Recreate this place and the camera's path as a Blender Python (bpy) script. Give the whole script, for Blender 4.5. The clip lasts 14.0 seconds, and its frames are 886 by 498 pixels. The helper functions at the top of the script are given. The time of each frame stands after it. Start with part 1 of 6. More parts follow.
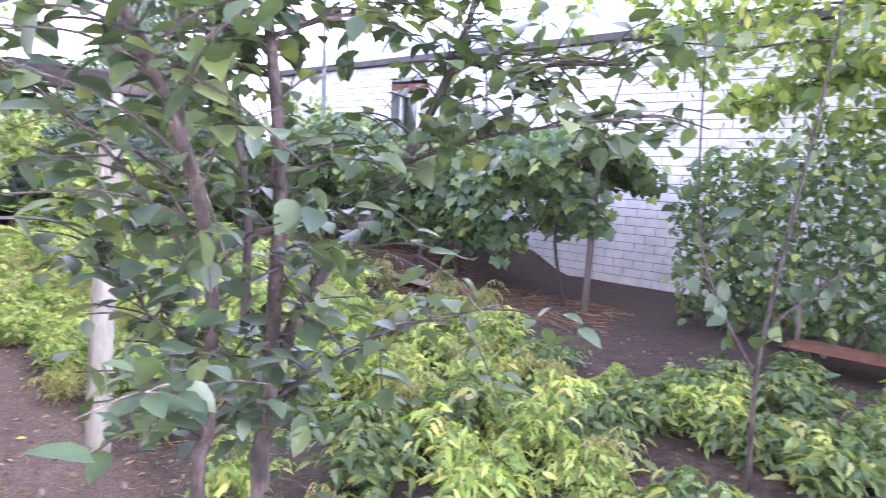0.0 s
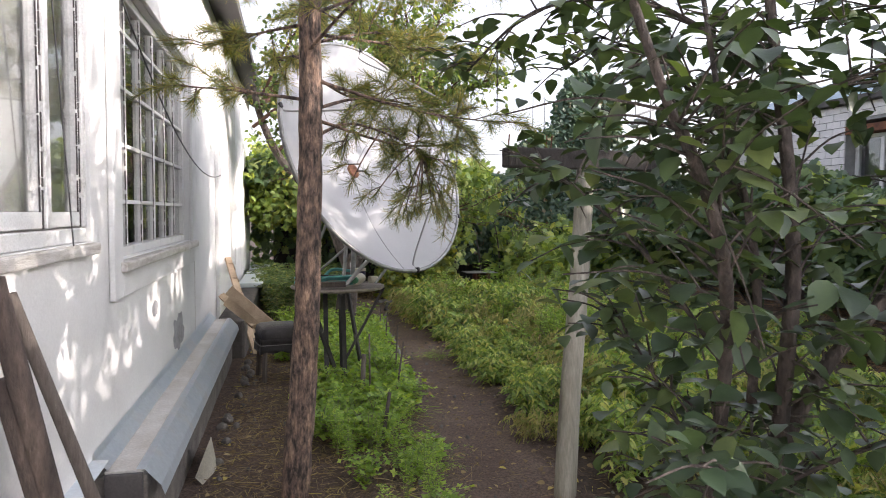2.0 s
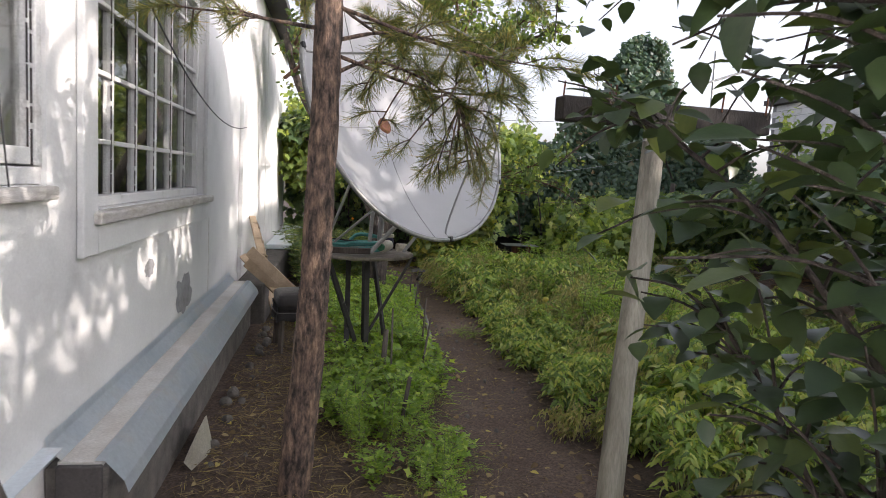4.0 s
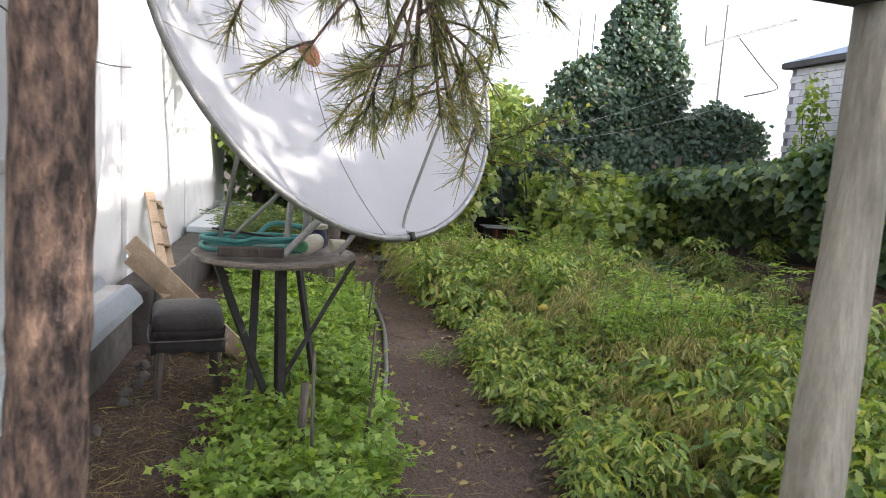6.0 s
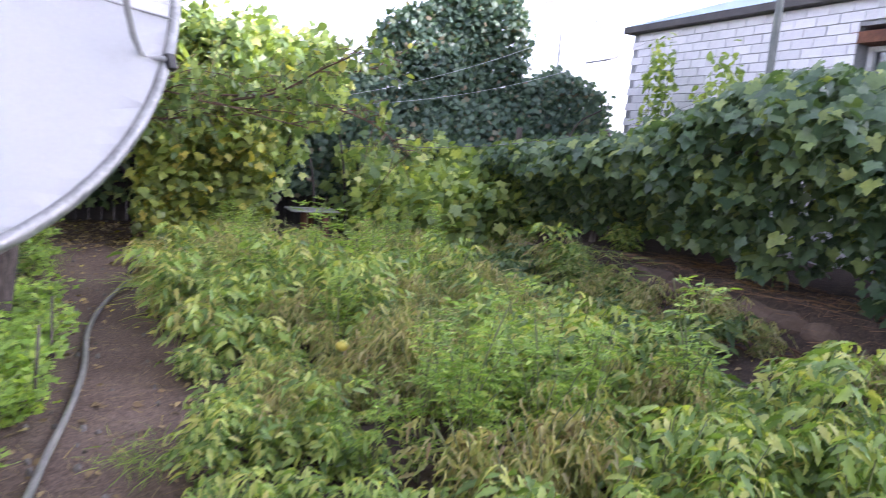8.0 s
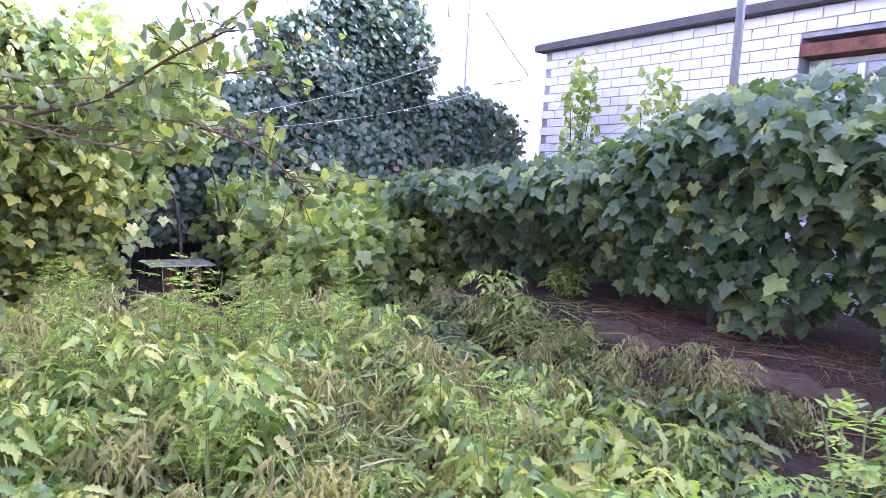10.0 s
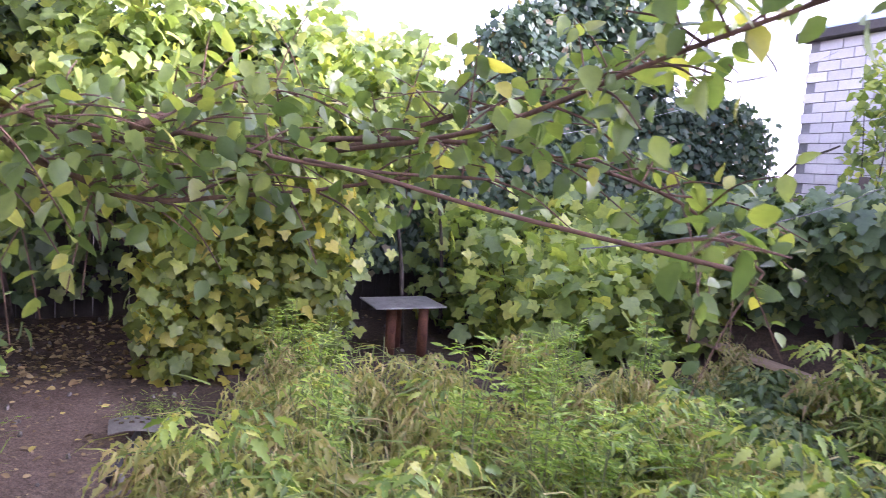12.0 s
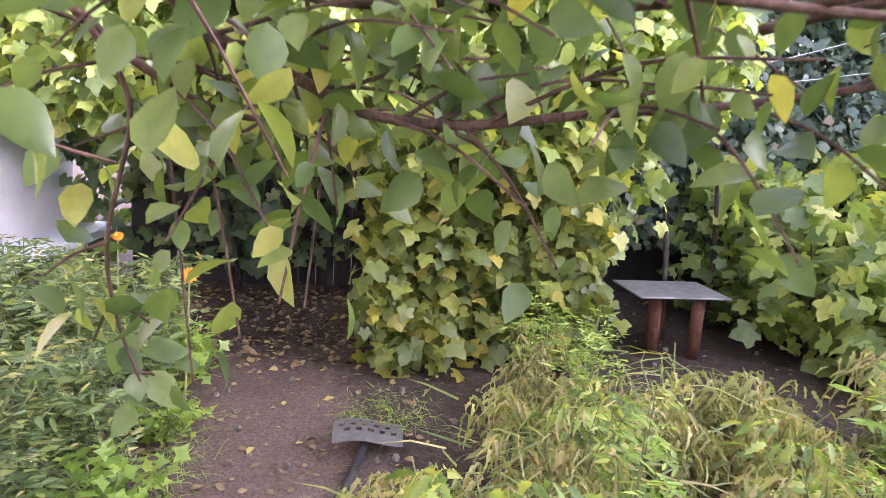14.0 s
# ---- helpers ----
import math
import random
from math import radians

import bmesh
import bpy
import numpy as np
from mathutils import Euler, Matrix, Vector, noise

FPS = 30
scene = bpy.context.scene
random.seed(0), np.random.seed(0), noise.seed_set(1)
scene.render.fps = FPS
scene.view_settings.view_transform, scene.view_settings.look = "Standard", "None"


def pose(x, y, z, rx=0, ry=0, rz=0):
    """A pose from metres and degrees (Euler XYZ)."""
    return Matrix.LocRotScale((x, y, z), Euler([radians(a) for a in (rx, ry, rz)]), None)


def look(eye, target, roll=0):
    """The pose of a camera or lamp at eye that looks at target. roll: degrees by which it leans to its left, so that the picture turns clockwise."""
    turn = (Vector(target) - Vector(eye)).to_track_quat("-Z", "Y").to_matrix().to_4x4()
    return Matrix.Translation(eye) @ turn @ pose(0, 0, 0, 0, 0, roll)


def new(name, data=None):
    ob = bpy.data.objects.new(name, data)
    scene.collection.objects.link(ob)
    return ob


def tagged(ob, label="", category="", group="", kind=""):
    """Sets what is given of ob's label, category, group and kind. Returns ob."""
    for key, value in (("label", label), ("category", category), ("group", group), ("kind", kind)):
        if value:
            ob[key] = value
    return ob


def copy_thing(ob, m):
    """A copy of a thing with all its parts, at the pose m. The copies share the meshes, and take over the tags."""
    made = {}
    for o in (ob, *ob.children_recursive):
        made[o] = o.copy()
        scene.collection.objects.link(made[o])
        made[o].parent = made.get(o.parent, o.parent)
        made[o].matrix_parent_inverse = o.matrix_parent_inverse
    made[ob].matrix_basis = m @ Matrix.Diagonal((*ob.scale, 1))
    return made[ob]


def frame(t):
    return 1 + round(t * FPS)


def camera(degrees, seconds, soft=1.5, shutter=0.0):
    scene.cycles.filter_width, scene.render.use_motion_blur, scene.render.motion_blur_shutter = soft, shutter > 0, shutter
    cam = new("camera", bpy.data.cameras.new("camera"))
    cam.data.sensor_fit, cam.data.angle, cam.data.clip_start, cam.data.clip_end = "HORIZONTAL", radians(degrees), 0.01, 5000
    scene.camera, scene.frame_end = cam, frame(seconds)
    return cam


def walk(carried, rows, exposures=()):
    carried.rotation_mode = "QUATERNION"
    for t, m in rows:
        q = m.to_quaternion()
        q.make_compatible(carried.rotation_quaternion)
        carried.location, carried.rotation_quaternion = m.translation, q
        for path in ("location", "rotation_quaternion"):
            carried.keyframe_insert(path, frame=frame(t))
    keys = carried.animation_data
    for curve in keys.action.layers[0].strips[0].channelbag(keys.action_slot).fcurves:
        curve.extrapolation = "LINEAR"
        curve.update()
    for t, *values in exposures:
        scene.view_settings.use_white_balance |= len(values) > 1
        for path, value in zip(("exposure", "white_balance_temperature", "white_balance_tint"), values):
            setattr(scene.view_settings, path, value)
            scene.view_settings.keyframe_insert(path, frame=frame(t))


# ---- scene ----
cam = camera(67.3, 14.0, soft=0.8, shutter=0.2)
METRES, EYE, TILT, LEAN, TURN = 9.1, 1.5, 0.0, 0.0, 42.3
ROWS = [
    (0.0, 0.0, 0.0, 0.0, 0.3, -6.82, -2.54),
    (0.5, -0.0087, -0.0029, 0.0016, 13.51, -5.69, -1.75),
    (1.0, -0.0139, -0.0087, 0.0033, 23.6, -4.11, -0.54),
    (1.5, -0.0187, -0.0127, 0.0044, 30.51, -3.37, -0.03),
    (2.0, -0.0217, -0.0157, 0.0059, 34.9, -3.11, -0.46),
    (2.5, -0.0233, -0.0169, 0.0063, 38.38, -2.67, -0.91),
    (3.0, -0.0248, -0.0104, 0.0042, 39.89, -3.08, -1.31),
    (3.5, -0.0352, 0.0057, 0.001, 39.52, -4.92, -2.47),
    (4.0, -0.056, 0.0385, 0.0005, 38.52, -5.81, -3.04),
    (6.5, -0.1988, 0.2487, -0.012, 35.69, -9.58, -5.01),
    (7.0, -0.2229, 0.3025, -0.0125, 32.83, -11.05, -5.62),
    (7.5, -0.2401, 0.3577, -0.0168, 28.66, -10.27, -4.76),
    (8.0, -0.2544, 0.4058, -0.0128, 22.53, -9.07, -4.88),
    (10.5, -0.3621, 0.5857, -0.0165, 13.3, -6.42, -3.31),
    (11.0, -0.4044, 0.618, -0.0192, 12.53, -7.24, -4.61),
    (11.5, -0.4521, 0.6354, -0.0077, 16.17, -7.0, -4.68),
    (12.0, -0.4913, 0.6459, 0.0009, 23.98, -6.5, -3.9),
    (12.5, -0.5172, 0.652, 0.0077, 26.27, -6.46, -3.36),
    (13.0, -0.537, 0.6619, 0.0063, 31.85, -6.99, -2.48),
    (13.5, -0.5551, 0.6857, -0.0003, 39.15, -8.63, -2.85),
    (14.0, -0.5827, 0.7164, -0.0136, 40.9, -10.26, -3.18),
]
EXPOSURES = [(0.0, 3.3, 5400, 38), (1.0, 3.15, 5700, 33), (1.5, 2.4, 6050, 24), (2.0, 1.4, 6200, 19), (2.6, 0.65, 6200, 18), (3.5, 0.8, 6200, 18), (4.2, 1.2, 6200, 18), (6.3, 1.85, 6050, 18),
             (7.5, 2.3, 5850, 21), (8.2, 2.4, 5450, 33), (10.5, 3.05, 5100, 50), (11.5, 2.85, 5250, 48), (12.2, 2.65, 5650, 43), (13.0, 2.7, 5850, 40), (14.0, 3.1, 5800, 42)]
TURNS = [
    (4.2, look((-0.750, -0.041, 1.512), (-2.705, 0.314, 1.288), 2.9)),
    (6.3, look((-2.690, 0.385, 1.425), (-4.621, 0.811, 1.126), 4.4)),
    (8.2, look((-4.342, 1.257, 1.375), (-6.045, 2.278, 1.137), 5.4)),
    (10.3, look((-5.850, 1.700, 1.362), (-7.471, 2.855, 1.160), 3.6)),
]
keyed = [(t, pose(0, 0, EYE, TILT, LEAN, TURN) @ pose(METRES * x, METRES * y, METRES * z, 90 + pitch, roll, yaw)) for t, x, y, z, yaw, pitch, roll in ROWS]
walk(cam, sorted(keyed + TURNS, key=lambda row: row[0]), EXPOSURES)


# ---- daylight: a low evening sun over the neighbour's roof, and the sky ----
SUN = Vector((0.42, 1.0, 0.305)).normalized()
world = bpy.data.worlds.new("sky")
scene.world = world
world.use_nodes = True
wn = world.node_tree.nodes
sky = wn.new("ShaderNodeTexSky")
sky.sky_type = "NISHITA"
sky.sun_disc = False
sky.sun_elevation = math.asin(SUN.z)
sky.sun_rotation = math.atan2(SUN.x, SUN.y)
sky.air_density, sky.dust_density, sky.ozone_density = 1.0, 3.0, 1.0
wn["Background"].inputs["Strength"].default_value = 0.15
haze = wn.new("ShaderNodeHueSaturation")
haze.inputs["Saturation"].default_value, haze.inputs["Value"].default_value = 0.28, 1.3
world.node_tree.links.new(sky.outputs["Color"], haze.inputs["Color"])
world.node_tree.links.new(haze.outputs["Color"], wn["Background"].inputs["Color"])
sun = new("sun", bpy.data.lights.new("sun", "SUN"))
sun.data.energy, sun.data.angle, sun.data.color = 2.6, radians(0.5), (1.0, 0.9, 0.76)
sun.matrix_world = look(SUN * 60, (0, 0, 0))


# ---- materials ----
def node_mat(name):
    m = bpy.data.materials.new(name)
    m.use_nodes = True
    return m, m.node_tree.nodes, m.node_tree.links, m.node_tree.nodes["Principled BSDF"]


def ramp(nodes, links, source, stops):
    r = nodes.new("ShaderNodeValToRGB")
    el = r.color_ramp.elements
    while len(el) < len(stops):
        el.new(0.5)
    for e, (p, c) in zip(el, stops):
        e.position, e.color = p, (*c, 1)
    links.new(source, r.inputs["Fac"])
    return r.outputs["Color"]


def tex(nodes, links, scale, detail=5, rough=0.6, stretch=(1, 1, 1), where="Object"):
    c = nodes.new("ShaderNodeTexCoord")
    mp = nodes.new("ShaderNodeMapping")
    mp.inputs["Scale"].default_value = stretch
    links.new(c.outputs[where], mp.inputs["Vector"])
    n = nodes.new("ShaderNodeTexNoise")
    n.inputs["Scale"].default_value, n.inputs["Detail"].default_value, n.inputs["Roughness"].default_value = scale, detail, rough
    links.new(mp.outputs["Vector"], n.inputs["Vector"])
    return n.outputs["Fac"]


def mixed(nodes, links, fac, a, b, how="MIX"):
    m = nodes.new("ShaderNodeMix")
    m.data_type, m.blend_type = "RGBA", how
    for key, v in ((0, fac), (6, a), (7, b)):
        if hasattr(v, "links"):
            links.new(v, m.inputs[key])
        else:
            m.inputs[key].default_value = v if key == 0 else (*v, 1)
    return m.outputs[2]


def surface(name, stops, scale=3.0, rough=0.75, metal=0.0, bump=0.3, fine=90.0, stretch=(1, 1, 1), grain=0.25, spread=0.0, rough_spread=0.15):
    """A worn material: broad tones from stops, a fine grain over them, relief, and a tone of its own for each object."""
    m, n, l, b = node_mat(name)
    broad = tex(n, l, scale, 6, 0.62, stretch)
    small = tex(n, l, fine, 4, 0.7, stretch)
    col = ramp(n, l, broad, stops)
    dark = ramp(n, l, small, [(0.3, (1 - grain,) * 3), (0.7, (1 + grain * 0.4,) * 3)])
    col = mixed(n, l, 1.0, col, dark, "MULTIPLY")
    if spread:
        info = n.new("ShaderNodeObjectInfo")
        col = mixed(n, l, 1.0, col, ramp(n, l, info.outputs["Random"], [(0, (1 - spread,) * 3), (1, (1 + spread,) * 3)]), "MULTIPLY")
    l.new(col, b.inputs["Base Color"])
    rr = n.new("ShaderNodeMapRange")
    rr.inputs["To Min"].default_value, rr.inputs["To Max"].default_value = rough - rough_spread, min(1, rough + rough_spread)
    l.new(broad, rr.inputs["Value"])
    l.new(rr.outputs["Result"], b.inputs["Roughness"])
    b.inputs["Metallic"].default_value = metal
    if bump:
        bp = n.new("ShaderNodeBump")
        bp.inputs["Strength"].default_value, bp.inputs["Distance"].default_value = bump, 0.01
        l.new(small, bp.inputs["Height"])
        bp2 = n.new("ShaderNodeBump")
        bp2.inputs["Strength"].default_value, bp2.inputs["Distance"].default_value = bump * 0.7, 0.03
        l.new(broad, bp2.inputs["Height"])
        l.new(bp.outputs["Normal"], bp2.inputs["Normal"])
        l.new(bp2.outputs["Normal"], b.inputs["Normal"])
    return m


def foliage(name, stops, rough=0.5, through_light=0.4, veins=25.0):
    """Leaf tissue: each leaf takes its own tone, some light passes through it."""
    m, n, l, b = node_mat(name)
    geo = n.new("ShaderNodeNewGeometry")
    col = ramp(n, l, geo.outputs["Random Per Island"], stops)
    spot = tex(n, l, veins, 4, 0.65)
    col = mixed(n, l, 1.0, col, ramp(n, l, spot, [(0.3, (0.78, 0.8, 0.75)), (0.7, (1.15, 1.12, 1.0))]), "MULTIPLY")
    patch = tex(n, l, 0.9, 3, 0.5, where="Object")
    col = mixed(n, l, 1.0, col, ramp(n, l, patch, [(0.3, (0.8, 0.84, 0.85)), (0.7, (1.2, 1.15, 1.0))]), "MULTIPLY")
    l.new(col, b.inputs["Base Color"])
    b.inputs["Roughness"].default_value = rough
    bp = n.new("ShaderNodeBump")
    bp.inputs["Strength"].default_value, bp.inputs["Distance"].default_value = 0.3, 0.004
    l.new(spot, bp.inputs["Height"])
    l.new(bp.outputs["Normal"], b.inputs["Normal"])
    tr = n.new("ShaderNodeBsdfTranslucent")
    l.new(mixed(n, l, 1.0, col, (1.5, 1.5, 0.5), "MULTIPLY"), tr.inputs["Color"])
    mx = n.new("ShaderNodeMixShader")
    mx.inputs[0].default_value = through_light
    l.new(b.outputs[0], mx.inputs[1])
    l.new(tr.outputs[0], mx.inputs[2])
    l.new(mx.outputs[0], n["Material Output"].inputs["Surface"])
    return m


def glass_mat():
    m, n, l, b = node_mat("window_glass")
    b.inputs["Base Color"].default_value = (0.95, 0.97, 0.96, 1)
    b.inputs["Roughness"].default_value = 0.02
    b.inputs["Transmission Weight"].default_value = 1.0
    b.inputs["IOR"].default_value = 1.5
    return m


M_PLASTER = surface("whitewashed_plaster", [(0.22, (0.5, 0.5, 0.49)), (0.42, (0.7, 0.7, 0.685)), (0.75, (0.8, 0.8, 0.78))], 1.6, 0.85, bump=0.25, fine=70, grain=0.08)
M_PAINT = surface("old_white_paint", [(0.3, (0.5, 0.49, 0.46)), (0.42, (0.72, 0.72, 0.7)), (0.8, (0.8, 0.8, 0.78))], 9, 0.55, bump=0.3, fine=120, grain=0.25)
M_SILL = surface("weathered_sill_wood", [(0.3, (0.42, 0.38, 0.32)), (0.6, (0.68, 0.66, 0.62)), (0.8, (0.75, 0.74, 0.72))], 6, 0.7, bump=0.4, fine=80, grain=0.3, stretch=(1, 5, 5))
M_BRICK = surface("white_silicate_brick", [(0.3, (0.58, 0.56, 0.57)), (0.7, (0.77, 0.75, 0.75))], 4, 0.85, bump=0.35, fine=60, grain=0.12, spread=0.08)
M_MORTAR = surface("grey_mortar", [(0.3, (0.2, 0.2, 0.21)), (0.7, (0.34, 0.34, 0.34))], 6, 0.95)
M_ROOF = surface("pale_blue_sheet_roof", [(0.3, (0.5, 0.62, 0.72)), (0.7, (0.6, 0.72, 0.8))], 1.2, 0.35, 0.3, bump=0.05, grain=0.05)
M_EAVE = surface("dark_eave_board", [(0.3, (0.05, 0.045, 0.045)), (0.7, (0.1, 0.09, 0.085))], 4, 0.8)
M_ZINC = surface("galvanised_sheet", [(0.3, (0.58, 0.65, 0.7)), (0.55, (0.68, 0.73, 0.76)), (0.75, (0.7, 0.69, 0.66))], 3, 0.4, 0.08, bump=0.1, fine=40, grain=0.12)
M_STONE = surface("rubble_stone", [(0.3, (0.08, 0.072, 0.065)), (0.7, (0.2, 0.18, 0.16))], 8, 0.9, bump=0.6, spread=0.3)
M_WOOD_GREY = surface("grey_weathered_wood", [(0.25, (0.05, 0.04, 0.034)), (0.5, (0.11, 0.09, 0.075)), (0.8, (0.2, 0.17, 0.145))], 7, 0.85, bump=0.6, fine=90, stretch=(1, 1, 0.12), grain=0.35)
M_POST = surface("silvery_post_wood", [(0.3, (0.14, 0.125, 0.1)), (0.45, (0.29, 0.275, 0.225)), (0.7, (0.46, 0.44, 0.37))], 8, 0.8, bump=0.5, fine=90, stretch=(1, 1, 0.12), grain=0.3)
M_WOOD_DARK = surface("dark_wood", [(0.25, (0.018, 0.016, 0.015)), (0.6, (0.045, 0.038, 0.034)), (0.85, (0.1, 0.083, 0.07))], 9, 0.85, bump=0.6, stretch=(0.3, 1, 0.3), grain=0.35)
M_LOG = surface("dark_barked_pole", [(0.3, (0.035, 0.026, 0.022)), (0.55, (0.085, 0.062, 0.05)), (0.72, (0.17, 0.13, 0.1)), (0.85, (0.34, 0.29, 0.23))], 16, 0.85, bump=0.8, stretch=(1, 1, 0.25), grain=0.4)
M_POLE_PAINT = surface("dull_dark_pole_paint", [(0.3, (0.09, 0.1, 0.09)), (0.7, (0.17, 0.18, 0.165))], 7, 0.6, bump=0.1)
M_SCAR = surface("grey_bare_render", [(0.3, (0.2, 0.2, 0.2)), (0.55, (0.33, 0.33, 0.34)), (0.8, (0.45, 0.45, 0.46))], 12, 0.95, bump=0.6)
M_PLANK = surface("raw_plank_wood", [(0.25, (0.3, 0.22, 0.14)), (0.6, (0.46, 0.35, 0.24)), (0.8, (0.55, 0.44, 0.32))], 6, 0.8, bump=0.4, stretch=(0.2, 1, 1), spread=0.2)
M_PINE = surface("pine_bark", [(0.36, (0.045, 0.034, 0.03)), (0.46, (0.14, 0.1, 0.08)), (0.56, (0.24, 0.16, 0.12)), (0.68, (0.4, 0.27, 0.19))], 30, 0.9, bump=1.0, fine=60, stretch=(1, 1, 0.35), grain=0.4)
M_BARK = surface("brown_bark", [(0.35, (0.022, 0.018, 0.015)), (0.5, (0.065, 0.05, 0.042)), (0.65, (0.12, 0.098, 0.085)), (0.8, (0.18, 0.15, 0.13))], 26, 0.85, bump=0.8, stretch=(1, 1, 0.4), grain=0.35)
M_RUSSET = surface("russet_bark", [(0.3, (0.06, 0.03, 0.019)), (0.6, (0.125, 0.068, 0.042)), (0.8, (0.21, 0.135, 0.095))], 14, 0.8, bump=0.6, stretch=(1, 1, 0.4), grain=0.35)
M_DISH = surface("white_dish_paint", [(0.25, (0.64, 0.65, 0.66)), (0.6, (0.71, 0.71, 0.72)), (0.85, (0.75, 0.75, 0.75))], 2.2, 0.42, bump=0.05, grain=0.05)
M_STEEL = surface("dull_grey_steel", [(0.3, (0.2, 0.2, 0.19)), (0.6, (0.36, 0.36, 0.35)), (0.8, (0.45, 0.44, 0.42))], 12, 0.5, 0.6, bump=0.2, grain=0.25)
M_BLACK_IRON = surface("black_painted_iron", [(0.35, (0.018, 0.017, 0.017)), (0.62, (0.04, 0.038, 0.036)), (0.72, (0.3, 0.28, 0.24))], 10, 0.55, 0.2, bump=0.3, grain=0.3)
M_RUST = surface("rusty_iron", [(0.3, (0.09, 0.035, 0.022)), (0.6, (0.2, 0.085, 0.045)), (0.8, (0.3, 0.16, 0.09))], 9, 0.9, 0.1, bump=0.4, grain=0.4)
M_VINYL = surface("cracked_black_vinyl", [(0.3, (0.028, 0.025, 0.024)), (0.7, (0.06, 0.052, 0.05))], 7, 0.5, bump=0.35, fine=60)
M_HOSE_GREEN = surface("teal_hose", [(0.3, (0.05, 0.24, 0.22)), (0.7, (0.1, 0.36, 0.33))], 9, 0.5, bump=0.05)
M_HOSE_GREY = surface("grey_hose", [(0.3, (0.14, 0.135, 0.12)), (0.7, (0.26, 0.25, 0.225))], 9, 0.6, bump=0.1)
M_CREAM = surface("cream_plastic", [(0.3, (0.6, 0.55, 0.42)), (0.7, (0.74, 0.7, 0.58))], 9, 0.45, bump=0.05)
M_GREEN_CAP = surface("green_plastic", [(0.3, (0.04, 0.2, 0.09)), (0.7, (0.07, 0.28, 0.13))], 9, 0.45, bump=0.05)
M_NAVY = surface("navy_plastic", [(0.3, (0.03, 0.035, 0.08)), (0.7, (0.06, 0.06, 0.13))], 9, 0.45, bump=0.05)
M_CURTAIN = surface("white_curtain_cloth", [(0.3, (0.28, 0.29, 0.28)), (0.7, (0.4, 0.41, 0.39))], 3, 0.9, bump=0.1)
# room walls coloured dark, standing for the rooms' lack of light
M_ROOM = surface("room_shade_tone", [(0.3, (0.12, 0.14, 0.13)), (0.7, (0.2, 0.22, 0.2))], 2, 0.9)
M_WIRE = surface("dark_cable", [(0.3, (0.05, 0.05, 0.05)), (0.7, (0.1, 0.1, 0.1))], 9, 0.6, bump=0)
M_WIRE_PALE = surface("pale_wire", [(0.3, (0.4, 0.4, 0.4)), (0.7, (0.55, 0.55, 0.55))], 9, 0.5, 0.4, bump=0)
M_SEAM = surface("grey_seam_paint", [(0.3, (0.32, 0.32, 0.31)), (0.7, (0.46, 0.46, 0.45))], 12, 0.5, 0.2, bump=0.1)
M_DUSTY = surface("dusty_pale_slab", [(0.3, (0.5, 0.46, 0.41)), (0.6, (0.66, 0.64, 0.6)), (0.8, (0.72, 0.7, 0.68))], 5, 0.9, bump=0.3, grain=0.2)
M_GLASS = glass_mat()

L_BROAD = foliage("broad_dark_leaf", [(0, (0.042, 0.07, 0.045)), (0.5, (0.062, 0.1, 0.056)), (0.85, (0.09, 0.135, 0.064)), (1, (0.16, 0.2, 0.08))], 0.34, 0.28)
L_FRUIT = foliage("fruit_tree_leaf", [(0, (0.075, 0.125, 0.06)), (0.5, (0.13, 0.195, 0.08)), (0.88, (0.22, 0.28, 0.1)), (1, (0.42, 0.4, 0.13))], 0.3, 0.48)
L_VINE = foliage("grape_leaf", [(0, (0.065, 0.115, 0.07)), (0.55, (0.112, 0.18, 0.098)), (0.86, (0.18, 0.25, 0.115)), (1, (0.38, 0.44, 0.14))], 0.38, 0.34)
L_VINE_YELLOW = foliage("yellowing_vine_leaf", [(0, (0.09, 0.13, 0.04)), (0.5, (0.16, 0.21, 0.055)), (0.8, (0.26, 0.3, 0.07)), (1, (0.42, 0.37, 0.09))], 0.42, 0.45)
L_IVY = foliage("creeper_leaf", [(0, (0.048, 0.088, 0.075)), (0.6, (0.078, 0.135, 0.105)), (0.92, (0.12, 0.18, 0.125)), (1, (0.22, 0.17, 0.13))], 0.48, 0.3)
L_MAPLE = foliage("maple_shoot_leaf", [(0, (0.15, 0.225, 0.09)), (0.5, (0.25, 0.34, 0.125)), (0.85, (0.4, 0.48, 0.16)), (1, (0.6, 0.6, 0.22))], 0.4, 0.44)
L_TOMATO = foliage("tomato_leaf", [(0, (0.085, 0.14, 0.042)), (0.3, (0.18, 0.285, 0.08)), (0.62, (0.31, 0.42, 0.125)), (0.9, (0.48, 0.52, 0.18)), (1, (0.52, 0.46, 0.2))], 0.36, 0.42)
L_POTATO = foliage("potato_leaf", [(0, (0.06, 0.11, 0.05)), (0.45, (0.11, 0.175, 0.068)), (0.85, (0.19, 0.26, 0.09)), (1, (0.4, 0.38, 0.15))], 0.42, 0.36)
L_TREE = foliage("light_tree_leaf", [(0, (0.1, 0.16, 0.06)), (0.5, (0.16, 0.24, 0.08)), (0.9, (0.27, 0.34, 0.11)), (1, (0.45, 0.42, 0.15))], 0.42, 0.45)
L_WITHER = foliage("withering_leaf", [(0, (0.19, 0.24, 0.085)), (0.35, (0.34, 0.36, 0.15)), (0.65, (0.47, 0.43, 0.24)), (0.88, (0.44, 0.38, 0.25)), (1, (0.23, 0.16, 0.1))], 0.6, 0.36)
